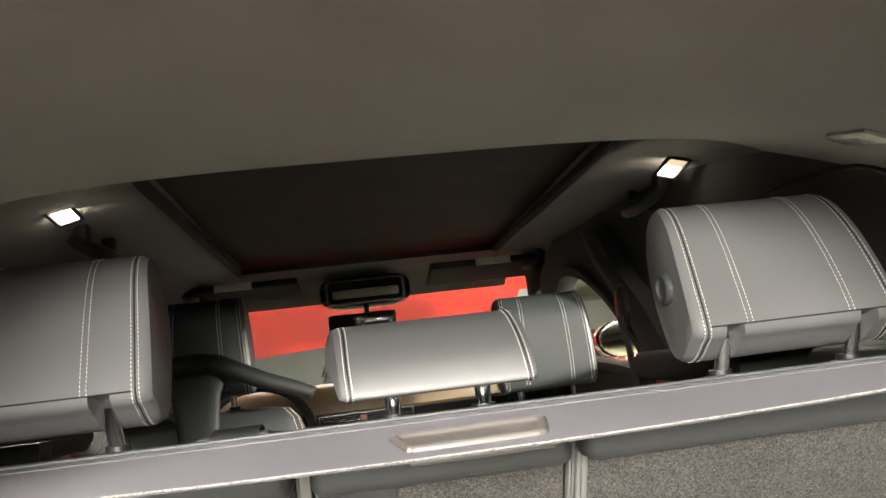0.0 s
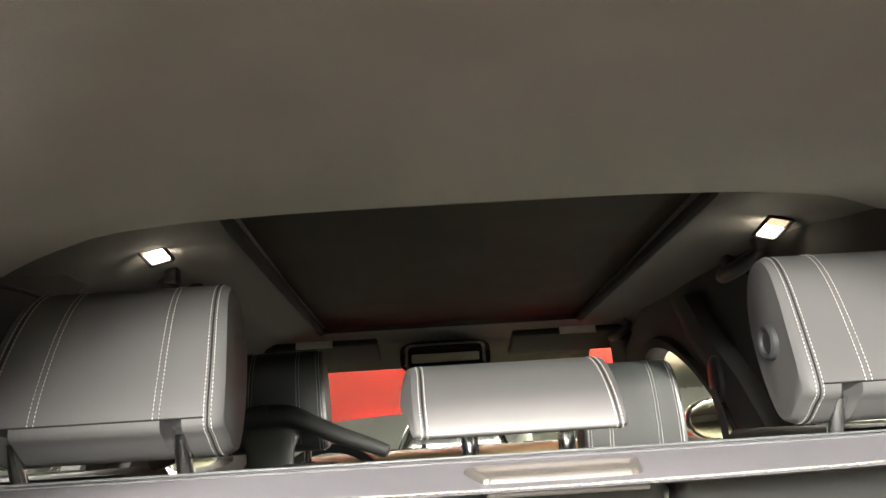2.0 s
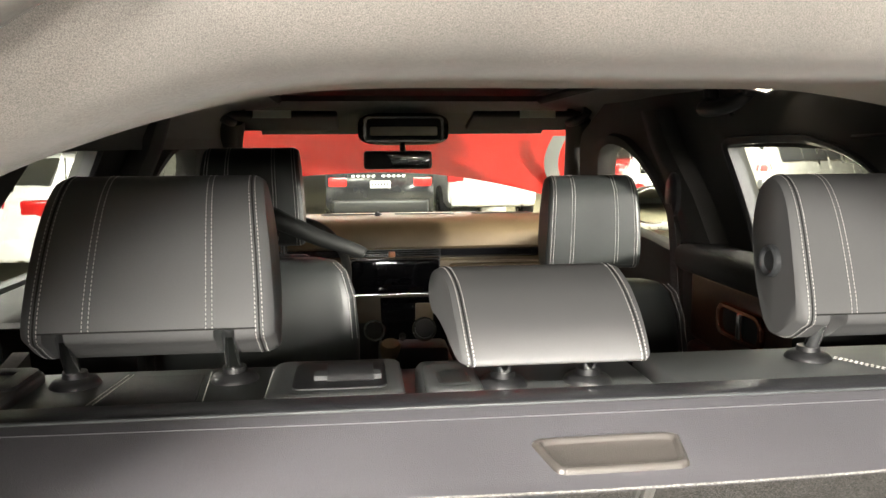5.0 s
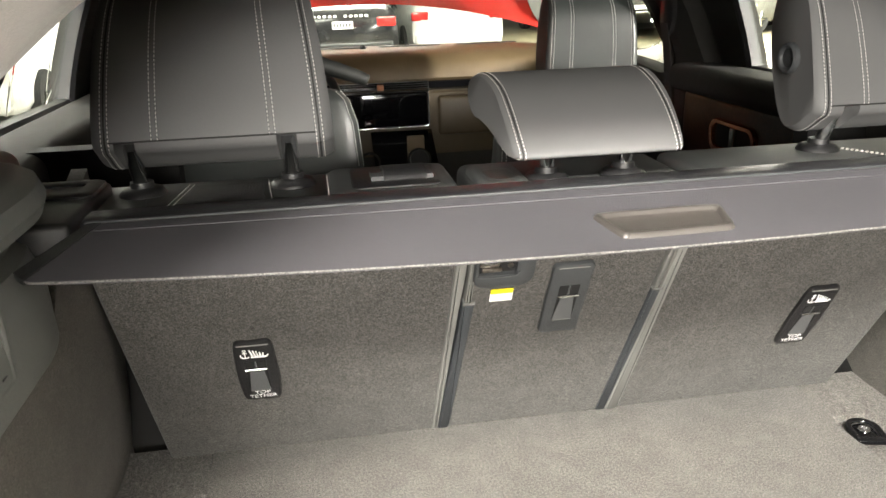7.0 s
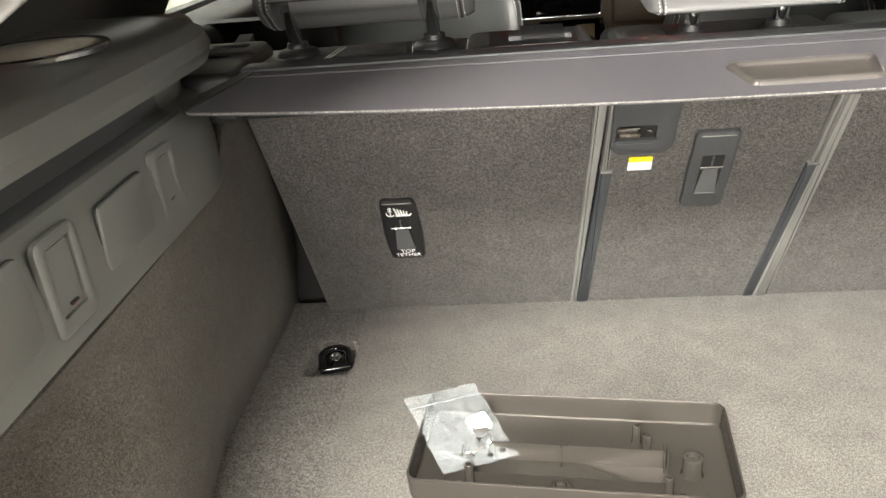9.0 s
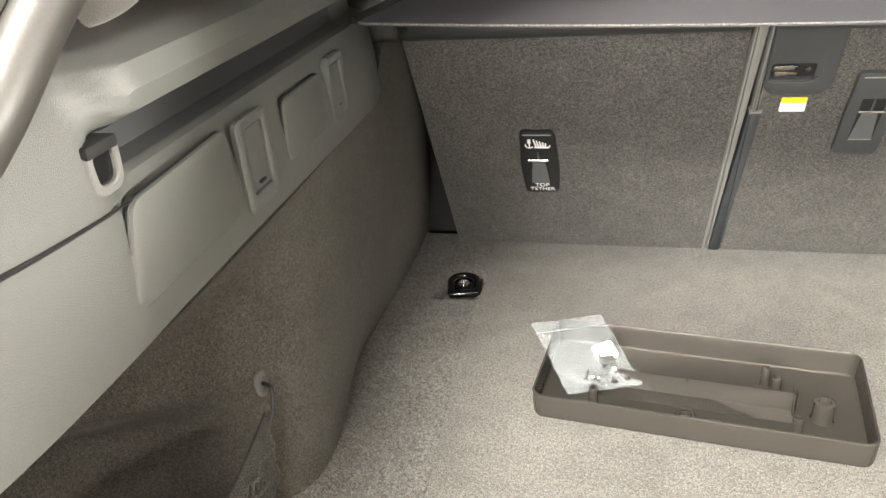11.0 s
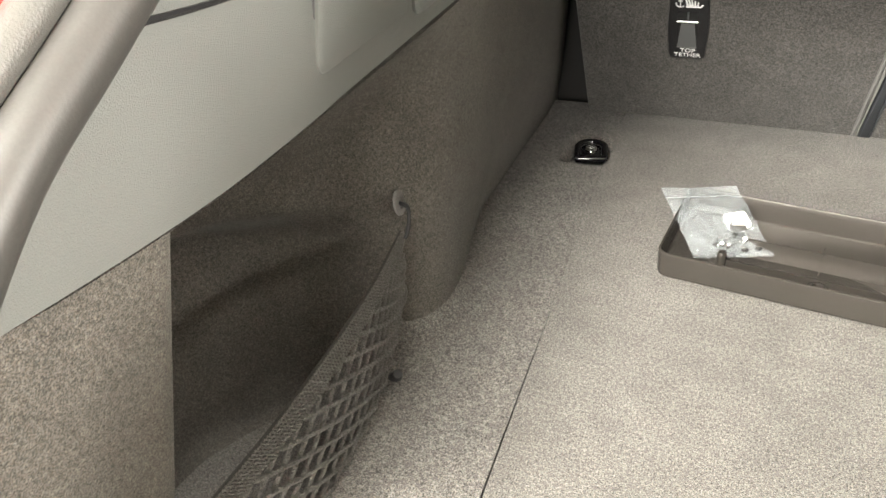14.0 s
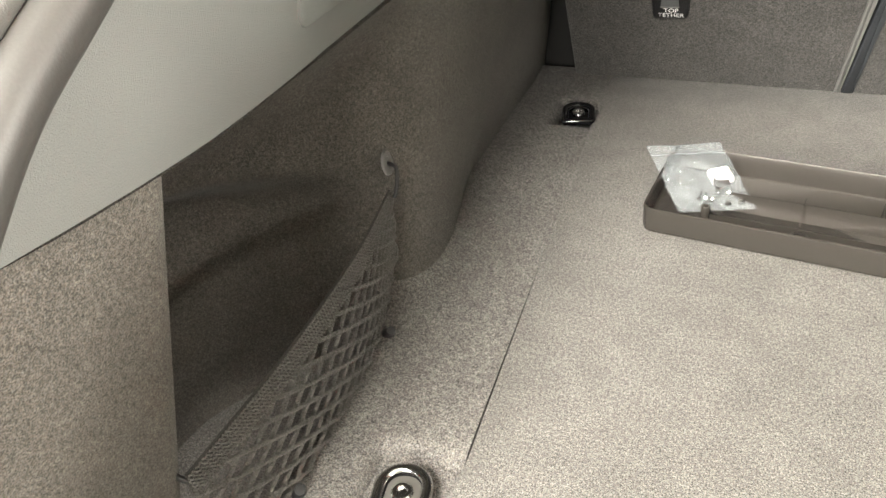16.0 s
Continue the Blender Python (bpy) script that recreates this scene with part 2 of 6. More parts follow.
BAG = film_plastic()
ZIP = surface("frosted_zip", (0.26, 0.27, 0.28), 0.4)
LAMP_DIM = glowing("lamp_switch", (0.75, 0.55, 0.35), 0.8)
PALE_LENS = surface("pale_lens", (0.5, 0.44, 0.34), 0.3)
HANGER = surface("black_hanger_plastic", (0.01, 0.011, 0.01), 0.6, grain=0.06, scale=900, bump=0.2)
HAZARD = surface("copper_switch", (0.5, 0.2, 0.1), 0.4)
LAMP_CLEAR = surface("clear_lamp", (0.7, 0.72, 0.75), 0.1, metal=0.6)
PLATE = surface("pale_plate", (0.8, 0.8, 0.78), 0.5)

# ---- shape helpers ----


def spline(pts, n, closed=False):
    """n points on a Catmull-Rom curve through pts."""
    pts = [Vector(p) for p in pts]
    k = len(pts)
    segs = k if closed else k - 1
    out = []
    for i in range(n):
        s = i * segs / (n if closed else n - 1)
        j = min(int(s), segs - 1)
        f = s - j
        if closed:
            a, b, c, d = (pts[(j + q) % k] for q in (-1, 0, 1, 2))
        else:
            b, c = pts[j], pts[j + 1]
            a, d = pts[j - 1] if j else b * 2 - c, pts[j + 2] if j + 2 < k else c * 2 - b
        out.append(0.5 * (2 * b + (c - a) * f + (2 * a - 5 * b + 4 * c - d) * f * f + (3 * b - a - 3 * c + d) * f ** 3))
    return out


def lerp_table(table, u):
    """Value at u in a table of (u, value) rows."""
    n = len(table)
    if u <= table[0][0]:
        return table[0][1]
    for i in range(n - 1):
        (u0, v0), (u1, v1) = table[i], table[i + 1]
        if u <= u1:
            h, f = u1 - u0, (u - u0) / (u1 - u0)
            m0 = (v1 - table[i - 1][1]) / (u1 - table[i - 1][0]) if i else (v1 - v0) / h
            m1 = (table[i + 2][1] - v0) / (table[i + 2][0] - u0) if i + 2 < n else (v1 - v0) / h
            return v0 * (1 + 2 * f) * (1 - f) ** 2 + m0 * h * f * (1 - f) ** 2 + v1 * f * f * (3 - 2 * f) + m1 * h * f * f * (f - 1)
    return table[-1][1]


def smooth(bm, angle=40):
    for f in bm.faces:
        f.smooth = True
    for e in bm.edges:
        if len(e.link_faces) == 2 and e.calc_face_angle(0) > radians(angle):
            e.smooth = False
    return bm


def loft(rings, caps=True, closed=True):
    """A skin over rings of equal length."""
    bm = bmesh.new()
    vs = [[bm.verts.new(p) for p in r] for r in rings]
    k = len(rings[0])
    for a, b in zip(vs, vs[1:]):
        for i in range(k if closed else k - 1):
            j = (i + 1) % k
            bm.faces.new((a[i], a[j], b[j], b[i]))
    if caps and closed:
        bm.faces.new(vs[0][::-1])
        bm.faces.new(vs[-1])
    bmesh.ops.recalc_face_normals(bm, faces=bm.faces)
    return smooth(bm)


def tube(pts, r, sides=10, flat=1.0):
    """A round bar along pts; r may be a list."""
    pts = [Vector(p) for p in pts]
    rs = r if isinstance(r, (list, tuple)) else [r] * len(pts)
    rings = []
    up = Vector((0, 0, 1))
    for i, p in enumerate(pts):
        d = (pts[min(i + 1, len(pts) - 1)] - pts[max(i - 1, 0)]).normalized()
        if abs(d.dot(up)) > 0.95:
            up = Vector((0, 1, 0)) if abs(d.y) < 0.9 else Vector((1, 0, 0))
        side = d.cross(up).normalized()
        u = side.cross(d).normalized()
        up = u
        rings.append([p + side * (math.cos(a) * rs[i]) + u * (math.sin(a) * rs[i] * flat) for a in (2 * math.pi * q / sides for q in range(sides))])
    return loft(rings)


def sheet(fn, nu, nv, thick, flip=False):
    """A thick sheet over fn(u, v); thick is a vector from the face to the back."""
    bm = bmesh.new()
    t = Vector(thick)
    a = [[bm.verts.new(fn(i / nu, j / nv)) for j in range(nv + 1)] for i in range(nu + 1)]
    b = [[bm.verts.new(v.co + t) for v in row] for row in a]
    for i in range(nu):
        for j in range(nv):
            bm.faces.new((a[i][j], a[i + 1][j], a[i + 1][j + 1], a[i][j + 1]))
            bm.faces.new((b[i][j + 1], b[i + 1][j + 1], b[i + 1][j], b[i][j]))
    for i in range(nu):
        bm.faces.new((a[i + 1][0], a[i][0], b[i][0], b[i + 1][0]))
        bm.faces.new((a[i][nv], a[i + 1][nv], b[i + 1][nv], b[i][nv]))
    for j in range(nv):
        bm.faces.new((a[0][j], a[0][j + 1], b[0][j + 1], b[0][j]))
        bm.faces.new((a[nu][j + 1], a[nu][j], b[nu][j], b[nu][j + 1]))
    bmesh.ops.recalc_face_normals(bm, faces=bm.faces)
    return smooth(bm)


def box(x0, x1, y0, y1, z0, z1, bevel=0.0, seg=2, m=None):
    bm = bmesh.new()
    bmesh.ops.create_cube(bm, size=1, matrix=Matrix.LocRotScale(((x0 + x1) / 2, (y0 + y1) / 2, (z0 + z1) / 2), None, (x1 - x0, y1 - y0, z1 - z0)))
    if bevel:
        bmesh.ops.bevel(bm, geom=bm.edges[:], offset=bevel, segments=seg, affect="EDGES", profile=0.5)
    if m is not None:
        bm.transform(m)
    return smooth(bm)


def prism(outline, depth, bevel=0.0, m=None):
    """An outline in the xy plane raised to depth in z, with rounded top edge."""
    bm = bmesh.new()
    f = bm.faces.new([bm.verts.new((p[0], p[1], 0)) for p in outline])
    r = bmesh.ops.extrude_face_region(bm, geom=[f])
    vs = [v for v in r["geom"] if isinstance(v, bmesh.types.BMVert)]
    bmesh.ops.translate(bm, verts=vs, vec=(0, 0, depth))
    bmesh.ops.recalc_face_normals(bm, faces=bm.faces)
    if bevel:
        top = [e for e in bm.edges if all(v in vs for v in e.verts)]
        bmesh.ops.bevel(bm, geom=top, offset=bevel, segments=2, affect="EDGES", profile=0.5)
    if m is not None:
        bm.transform(m)
    return smooth(bm)


def rounded(x0, x1, y0, y1, r, n=5):
    """A rounded rectangle outline."""
    pts = []
    for cx, cy, a0 in ((x1 - r, y1 - r, 0), (x0 + r, y1 - r, 90), (x0 + r, y0 + r, 180), (x1 - r, y0 + r, 270)):
        for i in range(n + 1):
            a = radians(a0 + 90 * i / n)
            pts.append((cx + r * math.cos(a), cy + r * math.sin(a)))
    return pts


def round_poly(corners, r, n=5):
    """A polygon outline with its corners rounded off."""
    out = []
    for i, c in enumerate(corners):
        p, a, b = Vector(c), Vector(corners[i - 1]), Vector(corners[(i + 1) % len(corners)])
        d0, d1 = (a - p).normalized() * r, (b - p).normalized() * r
        for k in range(n + 1):
            t = k / n
            q = (p + d0) * (1 - t) ** 2 + p * 2 * t * (1 - t) + (p + d1) * t * t
            out.append((q.x, q.y))
    return out


def lathe(profile, sides=24, m=None):
    """A turned shape from (radius, height) rows."""
    bm = loft([[(r * math.cos(2 * math.pi * i / sides), r * math.sin(2 * math.pi * i / sides), z) for i in range(sides)] for r, z in profile])
    if m is not None:
        bm.transform(m)
    return bm


def joined(*bms):
    out = bmesh.new()
    for b in bms:
        me = bpy.data.meshes.new("tmp")
        b.to_mesh(me)
        b.free()
        out.from_mesh(me)
        bpy.data.meshes.remove(me)
    return out


def part(name, bm, material, parent=None, label=""):
    me = bpy.data.meshes.new(name)
    bm.to_mesh(me)
    bm.free()
    me.materials.append(material)
    ob = new(name, me)
    if parent is not None:
        ob.parent = parent
    if label:
        ob["label"] = label
    return ob


def thing(name, label, category, at=(0, 0, 0), group="", kind=""):
    ob = new(name)
    ob.empty_display_size = 0.02
    ob.location = at
    return tagged(ob, label, category, group, kind)


def structure(name, bm, material, label, category):
    return tagged(part(name, bm, material), label, category, kind="structure")


def mirrored(bm):
    bm.transform(Matrix.Diagonal((-1, 1, 1, 1)))
    bmesh.ops.reverse_faces(bm, faces=bm.faces[:])
    return bm


def dashes(path, lift, length=0.0048, gap=0.0022, r=0.0008):
    """Stitches along a path of points; lift: an outward vector for each point."""
    bm = bmesh.new()
    pts = [Vector(p) for p in path]
    lifts = [Vector(v) for v in lift]
    run, nxt, seglen = 0.0, 0.0, 0.0
    cum = [0.0]
    for a, b in zip(pts, pts[1:]):
        cum.append(cum[-1] + (b - a).length)

    def at(s):
        for i in range(len(pts) - 1):
            if s <= cum[i + 1]:
                f = (s - cum[i]) / max(cum[i + 1] - cum[i], 1e-9)
                return pts[i].lerp(pts[i + 1], f) + lifts[i].lerp(lifts[i + 1], f)
        return pts[-1] + lifts[-1]
    s = 0.0
    while s + length < cum[-1]:
        a, b = at(s), at(s + length)
        d = (b - a).normalized()
        side = d.orthogonal().normalized()
        other = d.cross(side)
        ring = lambda p, k: [bm.verts.new(p + (side * math.cos(q) + other * math.sin(q)) * k) for q in (0.79, 2.36, 3.93, 5.5)]
        r0, r1, r2 = ring(a, r * 0.6), ring((a + b) / 2, r * 1.15), ring(b, r * 0.6)
        for p, q in ((r0, r1), (r1, r2)):
            for i in range(4):
                bm.faces.new((p[i], p[(i + 1) % 4], q[(i + 1) % 4], q[i]))
        bm.faces.new(r0[::-1])
        bm.faces.new(r2)
        s += length + gap
    for f in bm.faces:
        f.smooth = True
    return bm


# ---- load space: floor and side walls ----


def slope(x, z, out=0.0):
    """A point on the rear face of the rear seat backs."""
    return Vector((x, -0.57 * z, z)) + Vector((0, -0.869, -0.495)) * out


# local x across, local y up the seat back, local z out towards the load space
SLOPE = Matrix(((1, 0, 0), (0, -0.495, -0.869), (0, 0.869, -0.495))).to_4x4()


def on_slope(x, z, out=0.0):
    return Matrix.Translation(slope(x, z, out)) @ SLOPE


def floor_outline():
    half = [(0.519, 0.015), (0.519, -0.118), (0.512, -0.125), (0.512, -0.185), (0.516, -0.192), (0.486, -0.872), (0.484, -1.16)]
    return half + [(-x, y) for x, y in half[::-1]]


structure("floor", prism(floor_outline(), 0.02, 0.0018, Matrix.Translation((0, 0, -0.02))), CARPET, "grey speckled carpet load floor panel of the car boot", "floor")

WALL_TOP = ((-1.25, 0.411), (-1.2, 0.406), (-1.14, 0.400), (-1.1, 0.395), (-1.05, 0.3895), (-1.0, 0.3855), (-0.95, 0.384), (-0.9, 0.384), (-0.8, 0.385), (-0.7, 0.386), (-0.5, 0.387), (-0.3, 0.389), (-0.1, 0.39), (0.1, 0.39))
WALL_UP = ((-1.056, 0.0), (-0.42, 0.0), (-0.36, 0.02), (-0.28, 0.09), (-0.2, 0.115), (0.15, 0.12))
X_TOP = ((-1.25, -0.60), (-1.14, -0.582), (-1.03, -0.58), (-0.89, -0.58), (-0.7, -0.58), (-0.5, -0.584), (-0.2, -0.59), (0.1, -0.59))
X_MID = ((-1.056, -0.79), (-0.9, -0.785), (-0.794, -0.757), (-0.738, -0.72), (-0.70, -0.692), (-0.642, -0.63), (-0.6, -0.608), (-0.52, -0.597), (-0.4, -0.596), (0.1, -0.6))
X_LOW = ((-1.056, -0.79), (-0.85, -0.785), (-0.78, -0.755), (-0.72, -0.715), (-0.666, -0.66), (-0.6, -0.628), (-0.52, -0.618), (-0.4, -0.615), (-0.2, -0.61), (0.1, -0.6))
# forward edge of the carpet beside the seat back: height, y
FRONT_END = ((0.0, 0.14), (0.05, 0.112), (0.1, 0.083), (0.2, 0.026), (0.3, -0.031), (0.4, -0.088))
POCKET = ((-1.06, 0.238), (-1.01, 0.236), (-0.96, 0.234), (-0.9, 0.229), (-0.81, 0.209), (-0.72, 0.176), (-0.67, 0.142))
# inner edge of the tailgate seal: height, y
SEAL_Y = ((0.0, -1.235), (0.2, -1.215), (0.33, -1.185), (0.39, -1.15), (0.43, -1.11), (0.473, -1.035), (0.505, -0.98), (0.54, -0.925), (0.575, -0.865), (0.62, -0.80))


def carpet_wall(u, v):
    y = -1.056 + u * (lerp_table(FRONT_END, 0.39 * v) + 1.056)
    top, mid, low = (lerp_table(t, y) for t in (X_TOP, X_MID, X_LOW))
    z = (lerp_table(WALL_TOP, y) + 0.052) * v - 0.06
    z -= 0.09 * max(0, 1 - v / 0.12)
    z += lerp_table(WALL_UP, y) * max(0, (v - 0.8) / 0.2)
    if v < 0.665:
        f = v / 0.665
        x = low + (mid - low) * f * (2 - f)
    else:
        f = (v - 0.665) / 0.335
        x = mid + (top - mid) * f ** 1.5
    # pocket behind the net, scooped deeper so that it falls into shade
    arc = lerp_table(POCKET, y)
    f = min(max((arc + 0.01 - z) / 0.045, 0), 1)
    x -= 0.075 * f * f * (3 - 2 * f) * min(max((-0.675 - y) / 0.06, 0), 1)
    if v < 0.35 and y > -0.74:
        x += min(1, (y + 0.74) / 0.08) * min(max((-0.45 - y) / 0.24, 0), 1) ** 1.5 * 0.03 * (1 - max(0, z) / 0.1) ** 2.2 if z < 0.1 else 0.0
    # the arch draws in under itself towards the seat back
    x -= 0.05 * min(max((y + 0.64) / 0.26, 0), 1) * min(1, max(0, 1 - z / 0.3)) ** 1.2
    # and curls away into the gap beside it
    curl = min(max((y - lerp_table(FRONT_END, 0.39 * v)) / 0.17 + 1, 0), 1)
    x -= 0.018 * curl * curl
    return Vector((x, y, z))


def near_wall(u, v):
    y = -1.029 - 0.036 * (1 - v)
    y += (lerp_table(SEAL_Y, 0.4 * v) - 0.012 - y) * u
    z = (lerp_table(WALL_TOP, y) + 0.004) * v - 0.012
    x = lerp_table(X_TOP, y) - 0.09 * (1 - v)
    curl = (1 - min(u / 0.06, 1)) ** 2
    return Vector((x - 0.006 * curl, y, z))


def near_return(u, v):
    a = near_wall(0, v)
    return Vector((a.x - 0.16 * u, a.y - 0.004 * u * u, a.z))


def floor_side(u, v):
    y = 0.03 - u * 1.18
    xs = -0.5205 + (min(0.0, max(y, -0.88)) / -0.88) * 0.033
    x = xs - 0.0006 + (-0.89 - xs) * v
    z = -0.002
    rise = min(max((y + 0.74) / 0.1, 0), 1) * min(max((-0.45 - y) / 0.24, 0), 1) ** 1.5
    z += rise * 0.05 * max(0, (lerp_table(X_LOW, y) + 0.075 - x) / 0.075) ** 2.2 if x > -0.66 else 0.05 * rise
    # the floor of the side pocket is sunk to put it into shade
    z -= 0.125 * min(max((-0.648 - x) / 0.03, 0), 1) * min(max((-0.69 - y) / 0.03, 0), 1)
    for hx, hy, rx, ry in ((-0.547, -0.153, 0.04, 0.05), (-0.53, -0.94, 0.047, 0.06)):
        d = max(abs(x - hx) / rx, abs(y - hy) / ry)
        if d < 1:
            z -= 0.016 * min(1, (1 - d) * 5)
    return Vector((x, y, z))


for side, suffix in ((0, "left"), (1, "right")):
    fix = mirrored if side else (lambda b: b)
    structure("wall_" + suffix, fix(sheet(carpet_wall, 90, 60, (-0.02, 0, 0))), CARPET_WALL, "dark grey carpeted side wall over the wheel arch", "wall")
    structure("wall_rear_" + suffix, fix(joined(sheet(near_wall, 14, 16, (-0.02, 0, 0)), sheet(near_return, 4, 16, (0, -0.01, 0)))), CARPET_WALL, "dark grey carpeted side wall beside the tailgate opening", "wall")
    structure("floor_side_" + suffix, fix(sheet(floor_side, 150, 60, (0, 0, -0.02))), CARPET, "grey carpet strip beside the load floor panel", "floor")
# Black boxes fill the gaps beside the seat backs to give their shade.
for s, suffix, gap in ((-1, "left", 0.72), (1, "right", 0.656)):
    structure("gap_shade_" + suffix, joined(box(min(s * gap, s * (gap + 0.013)), max(s * gap, s * (gap + 0.013)), -0.36, 0.1, -0.06, 0.47), box(min(s * 0.52, s * 0.73), max(s * 0.52, s * 0.73), 0.06, 0.1, -0.06, 0.5)), BLACK_MATT, "black boxes standing in for the shade between side wall and seat back", "trim")
structure("floor_edge", box(-0.73, 0.73, -1.24, -1.15, -0.05, 0.004, 0.01, 3), PLASTIC, "grey plastic scuff plate along the tailgate opening", "trim")

# ---- side trim of grey plastic above the carpet ----
# rows: x, z of the section while the slot for the cargo cover is cut in it
TRIM = ((-0.5765, 0.396), (-0.577, 0.415), (-0.578, 0.44), (-0.582, 0.465), (-0.59, 0.483), (-0.604, 0.488), (-0.606, 0.5), (-0.604, 0.511), (-0.582, 0.514), (-0.566, 0.521), (-0.561, 0.534), (-0.567, 0.548), (-0.586, 0.557), (-0.625, 0.561), (-0.68, 0.563), (-0.78, 0.566))
SMOOTH_TRIM = ((-0.5755, 0.396), (-0.575, 0.415), (-0.575, 0.44), (-0.576, 0.465), (-0.578, 0.48), (-0.579, 0.49), (-0.58, 0.5), (-0.581, 0.51), (-0.582, 0.52), (-0.585, 0.53), (-0.59, 0.54), (-0.598, 0.55), (-0.61, 0.558), (-0.635, 0.566), (-0.68, 0.573), (-0.78, 0.58))


def side_trim(u, v):
    k = v * (len(TRIM) - 1)
    j = min(int(k), len(TRIM) - 2)
    f = k - j
    y0 = lerp_table(SEAL_Y, SMOOTH_TRIM[j][1] + (SMOOTH_TRIM[j + 1][1] - SMOOTH_TRIM[j][1]) * f) - 0.012
    y = y0 + u * (-0.30 - y0)
    s = min(max((y + 0.885) / 0.03, 0), 1)
    s = s * s * (3 - 2 * s)

    def at(rows):
        return rows[j][0] + (rows[j + 1][0] - rows[j][0]) * f, rows[j][1] + (rows[j + 1][1] - rows[j][1]) * f
    (xa, za), (xb, zb) = at(SMOOTH_TRIM), at(TRIM)
    x, z = xa + (xb - xa) * s, za + (zb - za) * s
    z += (lerp_table(WALL_TOP, y) - 0.4) * max(0, 1 - 2.6 * v)
    end = max(0, (y + 0.42) / 0.12)
    x -= 0.03 * end * end
    return Vector((x, y, z))


def oval(cx, cy, rx, ry, n=28):
    return [(cx + rx * math.cos(2 * math.pi * i / n), cy + ry * math.sin(2 * math.pi * i / n)) for i in range(n)]


# places an outline given in (-y, z) on the face of the left side trim
FACE = Matrix(((0, 0, 1, 0), (-1, 0, 0, 0), (0, 1, 0, 0), (0, 0, 0, 1)))


def on_trim(x):
    return Matrix.Translation((x, 0, 0)) @ FACE


def ring_prism(outer, inner, depth, m):
    """A flat frame between two outlines of equal length."""
    rings = [[Vector((*p, 0)) for p in outer], [Vector((*p, depth * 0.7)) for p in outer], [Vector((p[0] + (q[0] - p[0]) * 0.2, p[1] + (q[1] - p[1]) * 0.2, depth)) for p, q in zip(outer, inner)], [Vector((p[0] + (q[0] - p[0]) * 0.85, p[1] + (q[1] - p[1]) * 0.85, depth)) for p, q in zip(outer, inner)], [Vector((*q, depth * 0.8)) for q in inner], [Vector((*q, 0)) for q in inner]]
    bm = loft(rings + [rings[0]], caps=False)
    bmesh.ops.remove_doubles(bm, verts=bm.verts[:], dist=1e-6)
    bmesh.ops.recalc_face_normals(bm, faces=bm.faces)
    bm.transform(m)
    return smooth(bm)


def bag_hook(parent, y0, y1, z0, z1, x, fix):
    """A fold-out bag hook: a raised frame round a recessed flap with a small grip."""
    o, i = rounded(-y1, -y0, z0, z1, 0.008), rounded(-y1 + 0.011, -y0 - 0.011, z0 + 0.013, z1 - 0.008, 0.003)
    fr = part("hook_frame", fix(ring_prism(o, i, 0.006, on_trim(x))), PLASTIC, parent)
    part("hook_flap", fix(prism(rounded(-y1 + 0.0125, -y0 - 0.0125, z0 + 0.0145, z1 - 0.0095, 0.003), 0.0035, 0.001, on_trim(x))), PLASTIC, fr)
    part("grip", fix(prism(rounded(-(y0 + y1) / 2 - 0.005, -(y0 + y1) / 2 + 0.005, z0 + 0.019, z0 + 0.0215, 0.001), 0.006, 0.0005, on_trim(x))), PLASTIC_DARK, fr)


